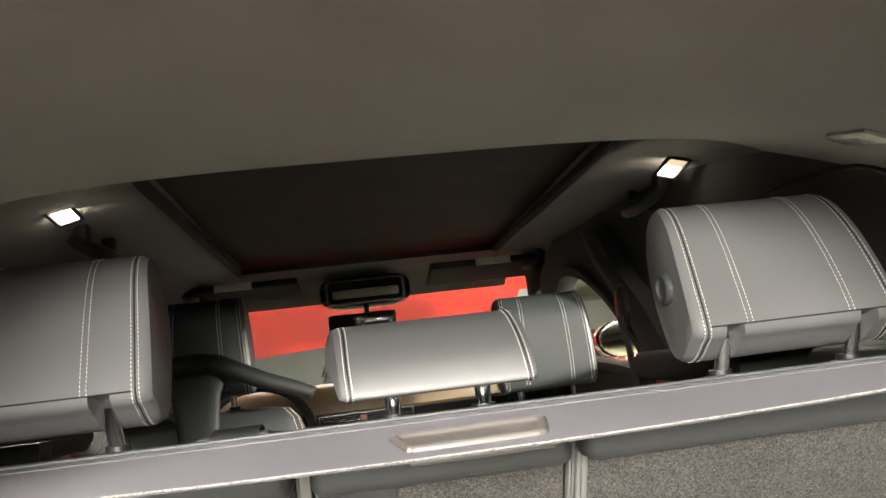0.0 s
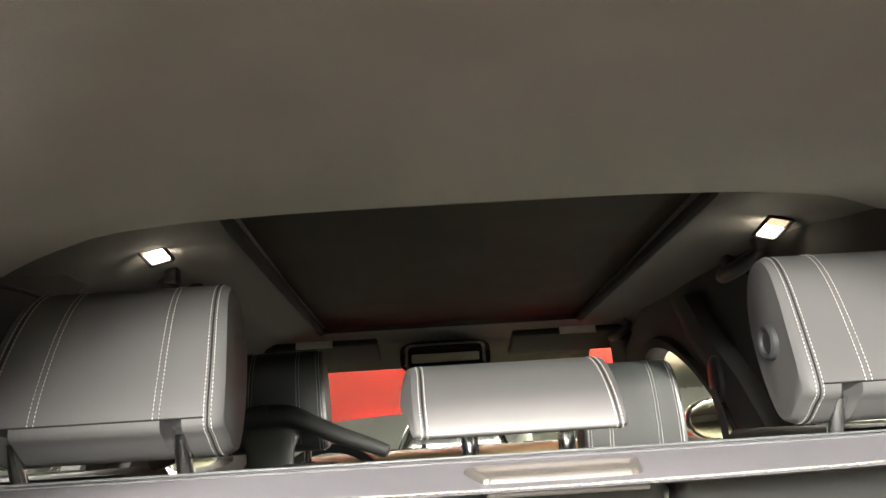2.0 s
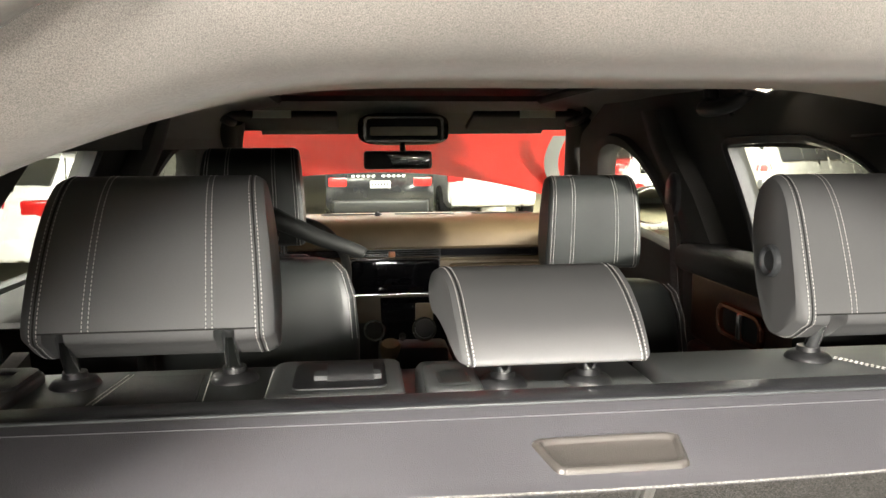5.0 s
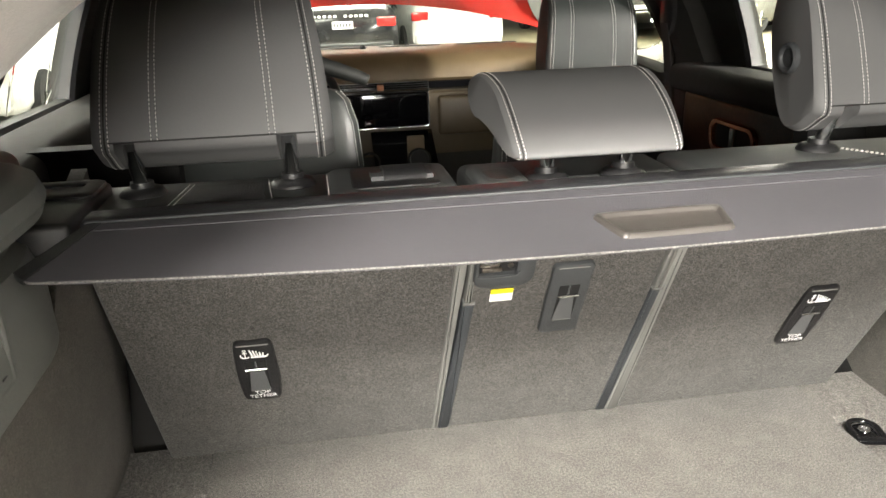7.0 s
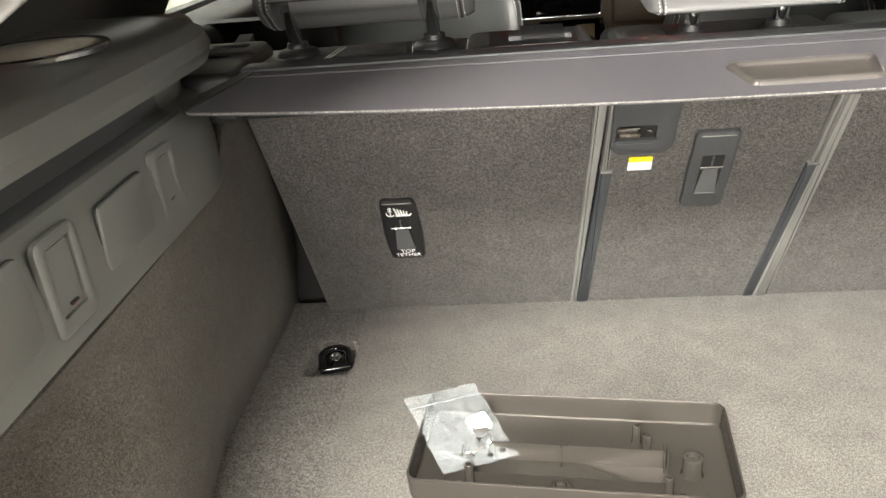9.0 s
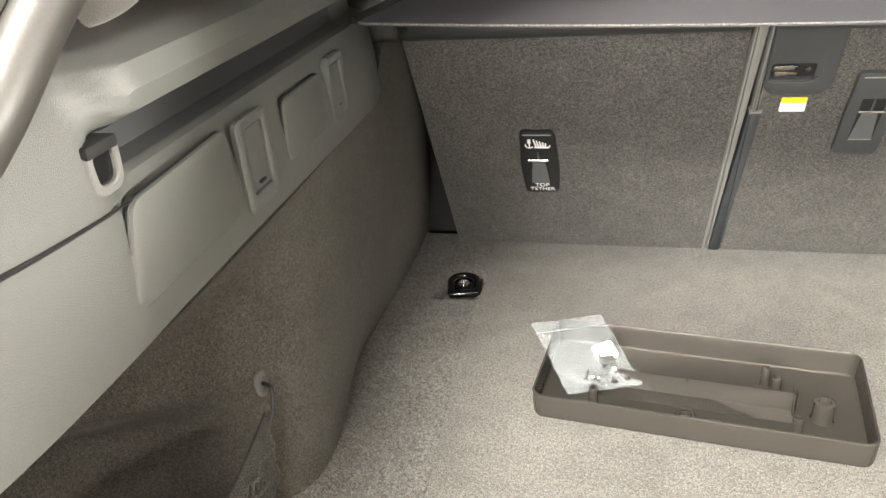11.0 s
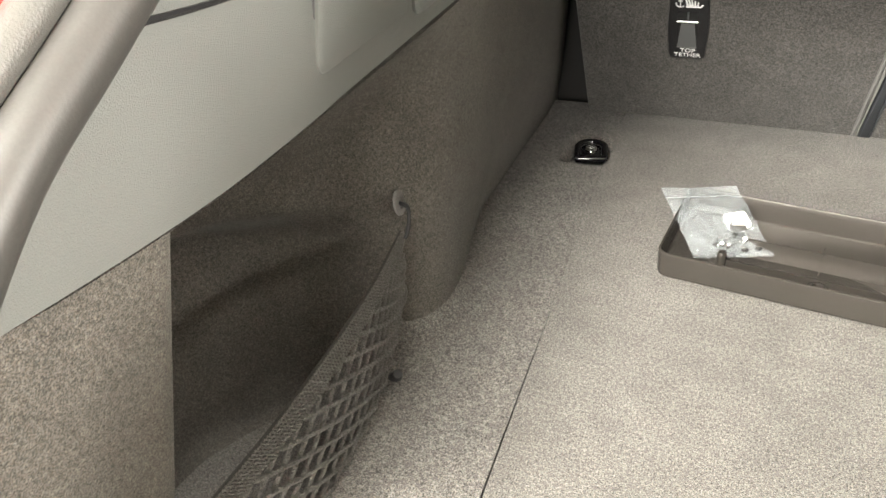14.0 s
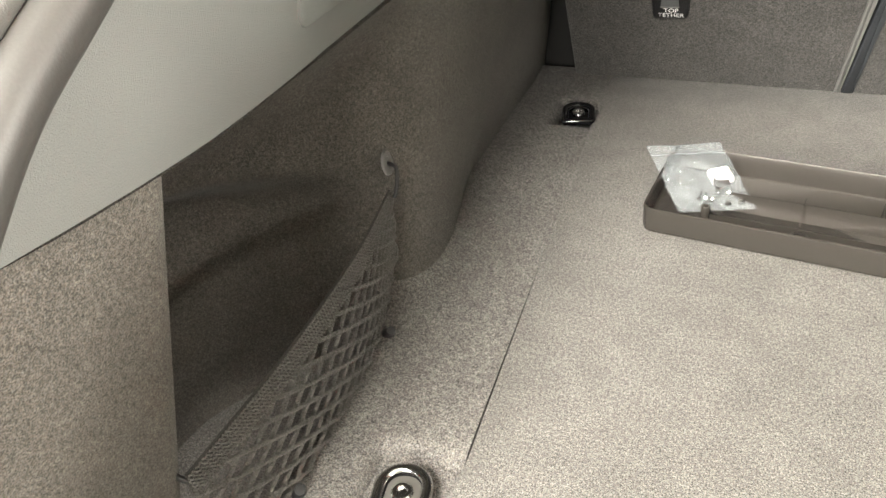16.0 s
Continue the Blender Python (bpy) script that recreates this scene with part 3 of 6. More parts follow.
for side, suffix in ((0, "left"), (1, "right")):
    fix = mirrored if side else (lambda b: b)
    tr = structure("trim_" + suffix, fix(sheet(side_trim, 70, 60, (-0.012, 0, 0))), PLASTIC, "grey moulded plastic side trim with cover slot, flaps and bag hooks", "trim")
    bag_hook(tr, -0.733, -0.678, 0.396, 0.472, -0.5785, fix)
    bag_hook(tr, -0.533, -0.482, 0.398, 0.47, -0.583, fix)
    for corners, r, h, x in (([(0.747, 0.4045), (0.888, 0.404), (0.869, 0.4695), (0.747, 0.4745)], 0.012, 0.0056, -0.5785), ([(0.556, 0.4085), (0.647, 0.4085), (0.641, 0.463), (0.556, 0.4645)], 0.008, 0.0052, -0.5805)):
        outline = round_poly(corners, r)
        flap = part("flap", fix(prism(outline, h, 0.0022, on_trim(x))), PLASTIC, tr)
        part("gap", fix(tube([on_trim(x + 0.0014) @ Vector((p[0], p[1], 0)) for p in outline + outline[:1]], 0.0011, 6)), PLASTIC_DARK, flap, "dark gap round the flap")
    # A dark strip laid into the groove puts in the shade there.
    part("slot_shade", fix(loft([[Vector((x, y, z)) for x, z in ((-0.5905, 0.4845), (-0.602, 0.4895), (-0.6042, 0.5), (-0.602, 0.5095), (-0.585, 0.5125), (-0.61, 0.514), (-0.612, 0.486))] for y in (-0.862, -0.7, -0.55, -0.44)])), LATCH_GREY, tr, "dark strip standing in for the shade in the cover slot")
    cup_o = round_poly([(0.858, 0.51), (0.89, 0.51), (0.888, 0.478), (0.861, 0.478)], 0.011, 6)
    cup_i = [(0.874 + (a - 0.874) * 0.62, 0.497 + (b - 0.497) * 0.66) for a, b in cup_o]
    pk = part("slot_end", fix(ring_prism(cup_o, cup_i, 0.005, on_trim(-0.583))), CUP, tr, "satin grey cup at the end of the cover slot")
    part("cup_hollow", fix(prism(cup_i, 0.0012, 0, on_trim(-0.5825))), BLACK_GLOSS, pk)
    part("cup_lip", fix(box(-0.6, -0.5765, -0.889, -0.86, 0.503, 0.511, 0.002, 2)), BLACK_MATT, pk)
    part("seam", fix(tube([(-0.5758 - 0.0012 * i / 20, -0.868 - 0.175 * i / 20, 0.4695 + 0.004 * i / 20 + 0.012 * (i / 20) ** 2) for i in range(21)], [0.0009 + 0.0012 * i / 20 for i in range(21)], 6)), PLASTIC_DARK, tr, "dark joint between upper and lower trim")
    if not side:
        sp = thing("shelf_speaker", "round loudspeaker with fine metal grille set into the side shelf", "loudspeaker", (-0.668, -0.517, 0.563))
        part("rim", ring_prism(oval(0, 0, 0.066, 0.066), oval(0, 0, 0.058, 0.058), 0.005, Matrix()), SATIN, sp, "thin bright metal rim")
        part("grille", loft([[Vector((x * k, y * k, h)) for x, y in oval(0, 0, 0.058, 0.058)] for k, h in ((1, 0.0025), (0.8, 0.0045), (0.45, 0.0062), (0.05, 0.0068))]), GRILLE, sp, "fine perforated metal grille")
    # block beside the seat back that carries the end of the cargo cover
    structure("trim_front_" + suffix, fix(box(-0.77, -0.652, -0.33, -0.165, 0.45, 0.55, 0.02, 4)), DOOR_BROWN, "dark plastic trim block beside the seat back", "trim")
    structure("trim_latch_" + suffix, fix(joined(box(-0.72, -0.562, -0.335, -0.15, 0.44, 0.4985, 0.008, 3), ring_prism(rounded(-0.665, -0.565, -0.235, -0.155, 0.012), rounded(-0.635, -0.585, -0.212, -0.172, 0.004), 0.006, Matrix.Translation((0, 0, 0.497))))), PLASTIC_DARK, "dark plastic seat latch surround", "trim")

# ---- rear seat backs ----


def seat_back(x0, x1, label, top):
    t = thing("rear_seat_back", label, "seat back", (0, 0, 0), "rear seat backs")
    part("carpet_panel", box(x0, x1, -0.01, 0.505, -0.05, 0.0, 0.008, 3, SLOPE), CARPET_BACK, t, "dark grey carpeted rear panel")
    part("cushion", box(x0 + 0.002, x1 - 0.002, 0.0, 0.40, -0.17, -0.052, 0.03, 3, SLOPE), LEATHER, t)
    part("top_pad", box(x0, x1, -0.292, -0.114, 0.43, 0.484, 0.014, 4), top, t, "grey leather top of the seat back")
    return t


# Left top black, the others slate: shade painted into one leather.
seat_l = seat_back(-0.588, -0.145, "outer rear seat back, dark carpet behind, leather top in a shaded tone", LEATHER_BLACK)
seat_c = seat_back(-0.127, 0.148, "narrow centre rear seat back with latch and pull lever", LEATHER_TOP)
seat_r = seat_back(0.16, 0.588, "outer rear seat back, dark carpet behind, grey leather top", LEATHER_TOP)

# hinge strips along the joints of the seat backs, leaning a little to one side
def strip(rows, depth, bevel, r=0.002):
    """A flat strip on the seat backs: (height, left, right) at its foot and its head."""
    (z0, a0, b0), (z1, a1, b1) = rows
    return prism(round_poly([(a0, z0 / 0.869), (b0, z0 / 0.869), (b1, z1 / 0.869), (a1, z1 / 0.869)], r), depth, bevel, on_slope(0, 0, -0.008))


for seat, rows in ((seat_l, ((-0.004, -0.1575, -0.1475), (0.47, -0.143, -0.1265))), (seat_r, ((-0.004, 0.151, 0.1735), (0.47, 0.1605, 0.1735)))):
    part("edge_strip", strip(rows, 0.012, 0.004, 0.003), STRIP, seat, "light grey plastic edge strip")
for foot, head, rod in (((-0.004, -0.1465, -0.1285), (0.30, -0.1305, -0.1135), ((0.30, -0.1285, -0.1185), (0.46, -0.1245, -0.1165))), ((-0.004, 0.1335, 0.1500), (0.297, 0.1445, 0.1605), ((0.297, 0.1475, 0.1565), (0.46, 0.1515, 0.159)))):
    gs = part("gap_strip", strip((foot, head), 0.011, 0.003), STRIP_DARK, seat_c, "dark slate plastic strip")
    part("strip_cap", strip(((head[0] - 0.0015, head[1], head[2]), (head[0] + 0.0015, head[1], head[2])), 0.0125, 0.0006, 0.0006), CUP, gs, "pale edge at the head of the strip")
    part("hinge_rod", strip(rod, 0.011, 0.0035), STRIP, seat_c, "light grey rod above the strip")


def lettering(text, size, m, material, parent, name="lettering"):
    cu = bpy.data.curves.new(name, "FONT")
    cu.body, cu.size, cu.align_x, cu.align_y, cu.extrude = text, size, "CENTER", "CENTER", 0.0002
    ob = new(name, cu)
    deps = bpy.context.evaluated_depsgraph_get()
    me = bpy.data.meshes.new_from_object(ob.evaluated_get(deps))
    bpy.data.objects.remove(ob)
    me.transform(m)
    me.materials.append(material)
    out = new(name, me)
    out.parent = parent
    return out


def slot_and_ramp(m, parent, w, y0, y1, ybar, lift):
    """A slot whose shade is laid on as a black plate, with a metal bar across it and a ramp that widens downwards."""
    part("slot", prism(rounded(-w, w, y0, y1, 0.0015), 0.0005, 0, m @ Matrix.Translation((0, 0, lift))), BLACK_MATT, parent, "black plate standing in for the dark of an open slot")
    part("rib", box(-0.0012, 0.0012, ybar, y1, lift, lift + 0.0016, 0.0004, 1, m), LATCH_GREY, parent)
    part("anchor_bar", tube([m @ Vector((x, ybar, lift + 0.0022)) for x in (-w * 1.04, -w * 0.5, 0, w * 0.5, w * 1.04)], 0.0024, 10), CHROME, parent, "bright metal bar")
    k = w * 0.98
    part("ramp", loft([[Vector(p) for p in q] for q in (((-k * 0.66, ybar - 0.004, lift), (k * 0.66, ybar - 0.004, lift), (k * 0.66, ybar - 0.004, lift + 0.0008), (-k * 0.66, ybar - 0.004, lift + 0.0008)), ((-k, y0 + 0.0015, lift), (k, y0 + 0.0015, lift), (k, y0 + 0.0015, lift + 0.0014), (-k, y0 + 0.0015, lift + 0.0014)))]), RAMP, parent, "grey sloping ramp").data.transform(m)
    part("sill", box(-w, w, y0 - 0.0006, y0 + 0.0015, lift, lift + 0.0018, 0.0005, 1, m), CUP, parent, "pale edge at the foot of the ramp")


def tether_plate(parent, cx):
    """The top tether anchor: a tapered plate with a slot, a bar, a drawn symbol and its words."""
    m = on_slope(cx, 0.205, 0.001)
    outer = spline([(-0.0235, 0.071), (0, 0.0725), (0.0245, 0.071), (0.0285, 0.03), (0.030, -0.01), (0.0285, -0.045), (0.0245, -0.0715), (0, -0.0725), (-0.0235, -0.0715), (-0.0275, -0.045), (-0.029, -0.01), (-0.0275, 0.03)], 54, True)
    outer = [(p[0], p[1]) for p in outer]
    pl = part("tether_plate", prism(outer, 0.0055, 0.003, m), PLASTIC_DARK, parent, "black plastic top tether anchor plate")
    slot_and_ramp(m, pl, 0.0145, -0.0455, 0.029, 0.0115, 0.0056)
    part("top_edge", box(-0.021, 0.022, 0.0655, 0.0685, 0.004, 0.0064, 0.0008, 1, m), STRIP, pl)
    # drawn symbol: an anchor with its hook, and a seat of fanned strokes on a base line
    at = lambda x, y: m @ Vector((x, y, 0.0058))
    bits = [tube([at(-0.0115 + 0.0062 * math.cos(a), 0.0445 + 0.0062 * math.sin(a)) for a in (2.8 + 0.36 * i for i in range(9))], 0.0009, 5),
            tube([at(-0.0115, 0.0385), at(-0.0115, 0.0535)], 0.0009, 5), tube([at(-0.0145, 0.050), at(-0.0085, 0.050)], 0.0008, 5),
            tube([at(-0.0115 + 0.002 * math.cos(a), 0.0555 + 0.002 * math.sin(a)) for a in (0.7 * i for i in range(10))], 0.0007, 5),
            tube([at(-0.004, 0.0395), at(0.017, 0.0395), at(0.0195, 0.044)], 0.0014, 5)]
    for i in range(5):
        bits.append(tube([at(-0.002 + 0.0036 * i, 0.0415), at(-0.005 + 0.0045 * i, 0.0575 - 0.0022 * i)], [0.0017, 0.0011], 5))
    part("symbol", joined(*bits), WHITE, pl, "small white printed symbol")
    lettering("TOP", 0.0118, m @ Matrix.Translation((0.0015, -0.0535, 0.0056)), WHITE, pl)
    lettering("TETHER", 0.0112, m @ Matrix.Translation((0.0015, -0.0635, 0.0056)), WHITE, pl)
    return pl


tether_plate(seat_l, -0.42)
tether_plate(seat_r, 0.432)

# latch, sticker and pull lever on the centre back
m = on_slope(-0.08, 0.40, 0.001)
latch = part("latch_bezel", ring_prism([(x, y) for x, y in rounded(-0.042, 0.04, -0.078, 0.09, 0.022)], [(x, y) for x, y in rounded(-0.036, 0.015, -0.05, -0.022, 0.004)], 0.008, m), LATCH_GREY, seat_c, "slate grey plastic latch surround")
part("latch_opening", box(-0.036, 0.015, -0.05, -0.022, -0.006, 0.0005, 0, 1, m), BLACK_MATT, latch)
part("latch_lip", tube([m @ Vector(p) for p in ((-0.038, -0.0505, 0.0078), (-0.03, -0.0525, 0.0088), (0.006, -0.0525, 0.0088), (0.016, -0.0495, 0.0082), (0.0185, -0.043, 0.0078))], 0.0016, 8), LATCH_GREY, latch, "raised rim under the opening")
part("latch_jaw", box(-0.031, -0.004, -0.0475, -0.0395, 0.0, 0.0045, 0.002, 2, m), DULL_STEEL, latch, "dull metal latch jaw")
part("latch_jaw", box(-0.034, -0.008, -0.0375, -0.0315, 0.0, 0.0035, 0.002, 2, m), DULL_STEEL, latch)
part("catch", box(-0.03, -0.006, -0.0305, -0.0275, 0.001, 0.005, 0.001, 2, m), CHROME, latch, "bright catch")
part("latch_pivot", lathe(((0.0005, 0), (0.004, 0), (0.004, 0.003), (0.0005, 0.004)), 14, m @ Matrix.Translation((0.007, -0.037, 0))), DULL_STEEL, latch)
m = on_slope(-0.078, 0.312, 0.0015)
st = part("sticker", prism(rounded(-0.016, 0.016, -0.013, 0.0065, 0.002), 0.0006, 0, m), WHITE, seat_c, "white sticker with a yellow band")
part("yellow_band", prism(rounded(-0.0158, 0.0158, 0.004, 0.0135, 0.002), 0.0009, 0, m), YELLOW, st)
m = on_slope(0.0157, 0.297, 0.001)
outer = [(p[0], p[1]) for p in spline([(-0.0265, 0.0745), (0.0, 0.0755), (0.0265, 0.0745), (0.0285, 0.045), (0.0295, 0.0), (0.0285, -0.045), (0.0265, -0.0745), (0.0, -0.0755), (-0.0265, -0.0745), (-0.0285, -0.045), (-0.0295, 0.0), (-0.0285, 0.045)], 60, True)]
lev = part("lever_surround", prism(outer, 0.007, 0.003, m), LATCH_GREY, seat_c, "slate grey surround of the pull lever")
slot_and_ramp(m, lev, 0.0145, -0.044, 0.0335, 0.0125, 0.0071)
part("top_edge", box(-0.022, 0.022, 0.0695, 0.0715, 0.005, 0.0076, 0.0006, 1, m), STRIP, lev)

# release handles, loops and stitching on the seat tops
bez = part("release_bezel", loft([[Vector((x, y, 0.4825 + h)) for x, y in rounded(-0.3 + i, -0.146 - i, -0.262 + i, -0.122 - i, 0.014)] for i, h in ((0, -0.004), (0.001, 0.004), (0.004, 0.0068), (0.011, 0.0075))]), LEATHER_TOP, seat_l, "moulded leather surround")
part("release_cup", prism(rounded(-0.272, -0.166, -0.246, -0.145, 0.012), 0.002, 0.001, Matrix.Translation((0, 0, 0.4902))), PLASTIC_DARK, bez)
part("release_bar", loft([[Vector((x, -0.2 + a, 0.4915 + b)) for a, b in ((-0.018, 0), (-0.016, 0.0055), (-0.006, 0.0075), (0.01, 0.006), (0.016, 0))] for x in (-0.248, -0.244, -0.176, -0.172)]), LATCH_GREY, bez, "rounded release bar")
part("pull_tab", loft([[Vector((x, -0.195 + 0.03 * math.cos(a), 0.494 + 0.0105 * math.sin(a))) for a in (math.pi * i / 8 for i in range(9))] + [Vector((x, -0.195 + 0.028 * math.cos(a), 0.492 + 0.0095 * math.sin(a))) for a in (math.pi - math.pi * i / 8 for i in range(9))] for x in (-0.233, -0.181)]), TAB, bez, "black woven pull tab")
bg = part("belt_guide", loft([[Vector((x, y, 0.481 + h)) for x, y in rounded(-0.122 + i, -0.058 - i, -0.262 + i, -0.15 - i, 0.016)] for i, h in ((0, 0), (0.001, 0.006), (0.004, 0.009), (0.01, 0.0095))]), LEATHER_TOP, seat_c, "moulded leather belt guide")
part("guide_hollow", loft([[Vector((x, y, 0.4906 + h)) for x, y in rounded(-0.108 + i, -0.071 - i, -0.245 + i, -0.19 - i, 0.008)] for i, h in ((0, 0), (0.002, 0.0012), (0.005, 0.0006))]), LEATHER_BLACK, bg)


def top_stitches(rows):
    return joined(*[dashes([(a[0], a[1], 0.4845), (b[0], b[1], 0.4845)], [(0, 0, 0.0004)] * 2, 0.0045, 0.002, 0.0007) for a, b in rows])


tagged(part("stitching", top_stitches((((-0.485, -0.25), (-0.472, -0.14)), ((-0.479, -0.25), (-0.466, -0.14)), ((-0.365, -0.25), (-0.375, -0.14)), ((-0.3, -0.25), (-0.301, -0.14)))), THREAD, seat_l, "white double stitching"), kind="stuff")
tagged(part("stitching", top_stitches((((0.41, -0.175), (0.455, -0.255)), ((0.405, -0.18), (0.45, -0.258)), ((0.52, -0.17), (0.55, -0.24)), ((0.515, -0.175), (0.545, -0.245)))), THREAD, seat_r, "white double stitching"), kind="stuff")
part("inset", prism([(-0.463, -0.15), (-0.382, -0.15), (-0.372, -0.255), (-0.476, -0.255)], 0.0016, 0.0008, Matrix.Translation((0, 0, 0.4835))), PERFORATED, seat_l, "perforated leather inset")


def headrest_rings(w, prof, taper, flare=0.0):
    n = 64
    ring = spline([(0, p[0], p[1]) for p in prof], n, True)
    zs = [p.z for p in ring]
    z0, h = min(zs), max(zs) - min(zs)
    y0, dp = min(p.y for p in ring), max(p.y for p in ring) - min(p.y for p in ring)
    cy, cz = sum(p.y for p in ring) / n, sum(zs) / n

    def at(q):
        d = max(0, (abs(q) - 0.84) / 0.16)
        k = 1 - 0.13 * d ** 3
        return [Vector((q * w / 2 * (1 - taper * ((p.z - z0) / h) ** 2) * (1 - flare * (1 - (p.y - y0) / dp)), cy + (p.y - cy) * k, cz + (p.z - cz) * (1 - 0.06 * d ** 3))) for p in ring]
    return at, Vector((0, cy, cz))


def headrest(seat, name, cx, cy, z, w, prof, posts, base, taper=0.12, seams=(0.46, 0.51), low=None, button=0, edge=0.88, flare=0.0, reach=0.0, hide=LEATHER):
    """A padded headrest with stitched seams, on two posts."""
    at, mid = headrest_rings(w, prof, taper, flare)
    feet = posts if isinstance(posts, tuple) else (-posts / 2, posts / 2)
    qs = sorted({s * q for q in (0.0, 0.3, 0.84, edge, 0.9, 0.94, 0.97, 0.99, 1.0) for s in (-1, 1)} | {p / (w / 2) + d for p in feet for d in (-0.085, -0.07, -0.056, -0.03, 0.0, 0.03, 0.056, 0.07, 0.085)})

    def notched(q):
        ring = at(q)
        k = max(max(0.0, 1 - (abs(q - p / (w / 2)) / 0.075) ** 4) for p in feet) if reach else 0.0
        for p in ring:
            if p.y < 0.02 and p.z < 0.004:
                p.y += (0.012 - p.y) * min(1, 1.6 * k) * min(1, (0.004 - p.z) / 0.008)
        return ring
    bm = loft([notched(q) for q in qs])
    hd = part("headrest", bm, hide, seat, name)
    hd.location = (cx, cy, z)
    sew = []
    for q in [s * k for k in seams for s in (-1, 1)] + [s * (edge + d) for d in (-0.028, 0.03) for s in (-1, 1)]:
        ring = at(q)
        run = ring + ring[:1]
        if abs(q) < 0.7:
            # from the cross seam at the bottom of the rear face up over the top
            zl = low if low is not None else -1
            idx = [i for i, p in enumerate(ring) if (p.y < mid.y or p.z > mid.z + 0.05) and p.z > zl]
            idx.sort(key=lambda i: math.atan2(ring[i].z - mid.z + 0.2, ring[i].y - mid.y) * -1)
            run = [ring[i] for i in idx]
        outs = [Vector((0.5 * q if abs(q) > 0.8 else 0, p.y - mid.y, p.z - mid.z)).normalized() * 0.0004 for p in run]
        sew.append(dashes(run, outs, 0.0034, 0.0016, 0.00055))
    tagged(part("stitching", joined(*sew), THREAD, hd, "white double stitching"), kind="stuff")
    for s in (-1, 1):
        ring = at(s * (edge + 0.003))
        part("seam", tube(ring + ring[:2], 0.0011, 6), LEATHER_DARK, hd, "dark sunken seam")
    if low is not None:
        a = [p for p in (at(q / 20) for q in range(-17, 18))]
        i = min((k for k, p in enumerate(a[0]) if p.y < mid.y), key=lambda k: abs(a[0][k].z - low))
        part("seam", tube([r[i] for r in a], 0.0011, 6), LEATHER_DARK, hd, "dark sunken seam")
    for px in feet:
        part("post", tube([(px, 0.012, base - z - 0.008), (px, 0.01, base - z + 0.01), (px, 0.004 - 0.018 * reach, -0.008), (px, 0.008, 0.016)], [0.0088, 0.0088, 0.0092, 0.007], 16), SATIN, hd, "chrome headrest post")
        part("guide", lathe(((0.001, 0), (0.0285, 0), (0.0285, 0.005), (0.024, 0.011), (0.0145, 0.0135), (0.0135, 0.02), (0.001, 0.02)), 28, Matrix.Translation((px, 0.012, base - z - 0.004))), PLASTIC_DARK, hd, "black plastic post guide")
    if button:
        part("button", lathe(((0.001, 0), (0.021, 0), (0.021, 0.006), (0.018, 0.0085), (0.0145, 0.0075), (0.0125, 0.0045), (0.001, 0.0055)), 32, pose(button * w / 2 * 0.955, 0.031, 0.062, 0, 90 * button, 0)), LATCH_GREY, hd, "round plastic release button")
    return hd


TALL = ((-0.03, -0.014), (-0.0463, 0.006), (-0.0236, 0.07), (0.0074, 0.128), (0.0399, 0.162), (0.0729, 0.17), (0.0962, 0.152), (0.095, 0.1), (0.0661, 0.03), (0.03, -0.026), (0.0, -0.032))
LOW = ((-0.044, -0.006), (-0.0452, 0.004), (-0.0067, 0.0374), (0.0422, 0.0641), (0.1, 0.0765), (0.1408, 0.0712), (0.1384, 0.049), (0.1059, 0.0267), (0.0731, 0.0231), (0.0312, 0.0142), (-0.02, -0.004))
headrest(seat_l, "charcoal leather headrest with white double stitching", -0.424, -0.183, 0.551, 0.27, TALL, (-0.099, 0.081), 0.484, taper=0.13, low=0.006, reach=1.0)
headrest(seat_c, "low curved charcoal leather headrest with white stitching", 0.017, -0.242, 0.528, 0.262, LOW, 0.1, 0.484, taper=0.1, seams=(), edge=0.9, flare=0.2)
headrest(seat_r, "charcoal leather headrest with white double stitching", 0.461, -0.183, 0.546, 0.27, TALL, (-0.085, 0.087), 0.484, taper=0.13, low=0.006, button=-1, reach=1.0)

# ---- cargo cover ----
cover = thing("cargo_cover", "dark roller cargo cover partly drawn out, with moulded pull handle", "cargo cover")


def cover_at(x, y, lift=0.0):
    f = min(max((-0.365 - y) / 0.135, 0), 1)
    return Vector((x, y, 0.503 - 0.004 * f - 0.012 * f * (1 - (x / 0.56) ** 2) + lift))


def cover_fn(u, v):
    x = -0.562 + 1.124 * u
    y = -0.355 - v * (0.145 - 0.02 * max(0, (abs(x) - 0.542) / 0.02) ** 2)
    x *= 1 - 0.05 * (1 - v) * min(1, abs(x) / 0.5)
    return cover_at(x, y - v * 0.012 * (1 - (x / 0.56) ** 2))


panel = part("cover_panel", sheet(cover_fn, 168, 16, (0, 0, -0.003)), COVER_CLOTH, cover, "dark grey-violet vinyl cover sheet")
edge = [cover_fn(i / 168, 1.0) + Vector((0, -0.0005, -0.001)) for i in range(169)]
fray = random.Random(5)
hairs = []
for i in range(620):
    p = cover_fn(fray.random(), 1.0)
    hairs.append(tube([p, p + Vector((fray.uniform(-0.001, 0.001), -fray.uniform(0.0008, 0.0022), -fray.uniform(0.0002, 0.0022)))], [0.00028, 0.00014], 3))
part("bound_edge", tube(edge, 0.0009, 8), EDGE_CLOTH, panel, "pale fibrous bound edge")
tagged(part("frayed_fibre", joined(*hairs), EDGE_CLOTH, panel, "fine pale frayed fibres"), kind="stuff")
part("crease", tube([cover_fn(i / 60, 0.18) + Vector((0, 0, 0.0002)) for i in range(61)], 0.0008, 6), COVER_CLOTH, panel)
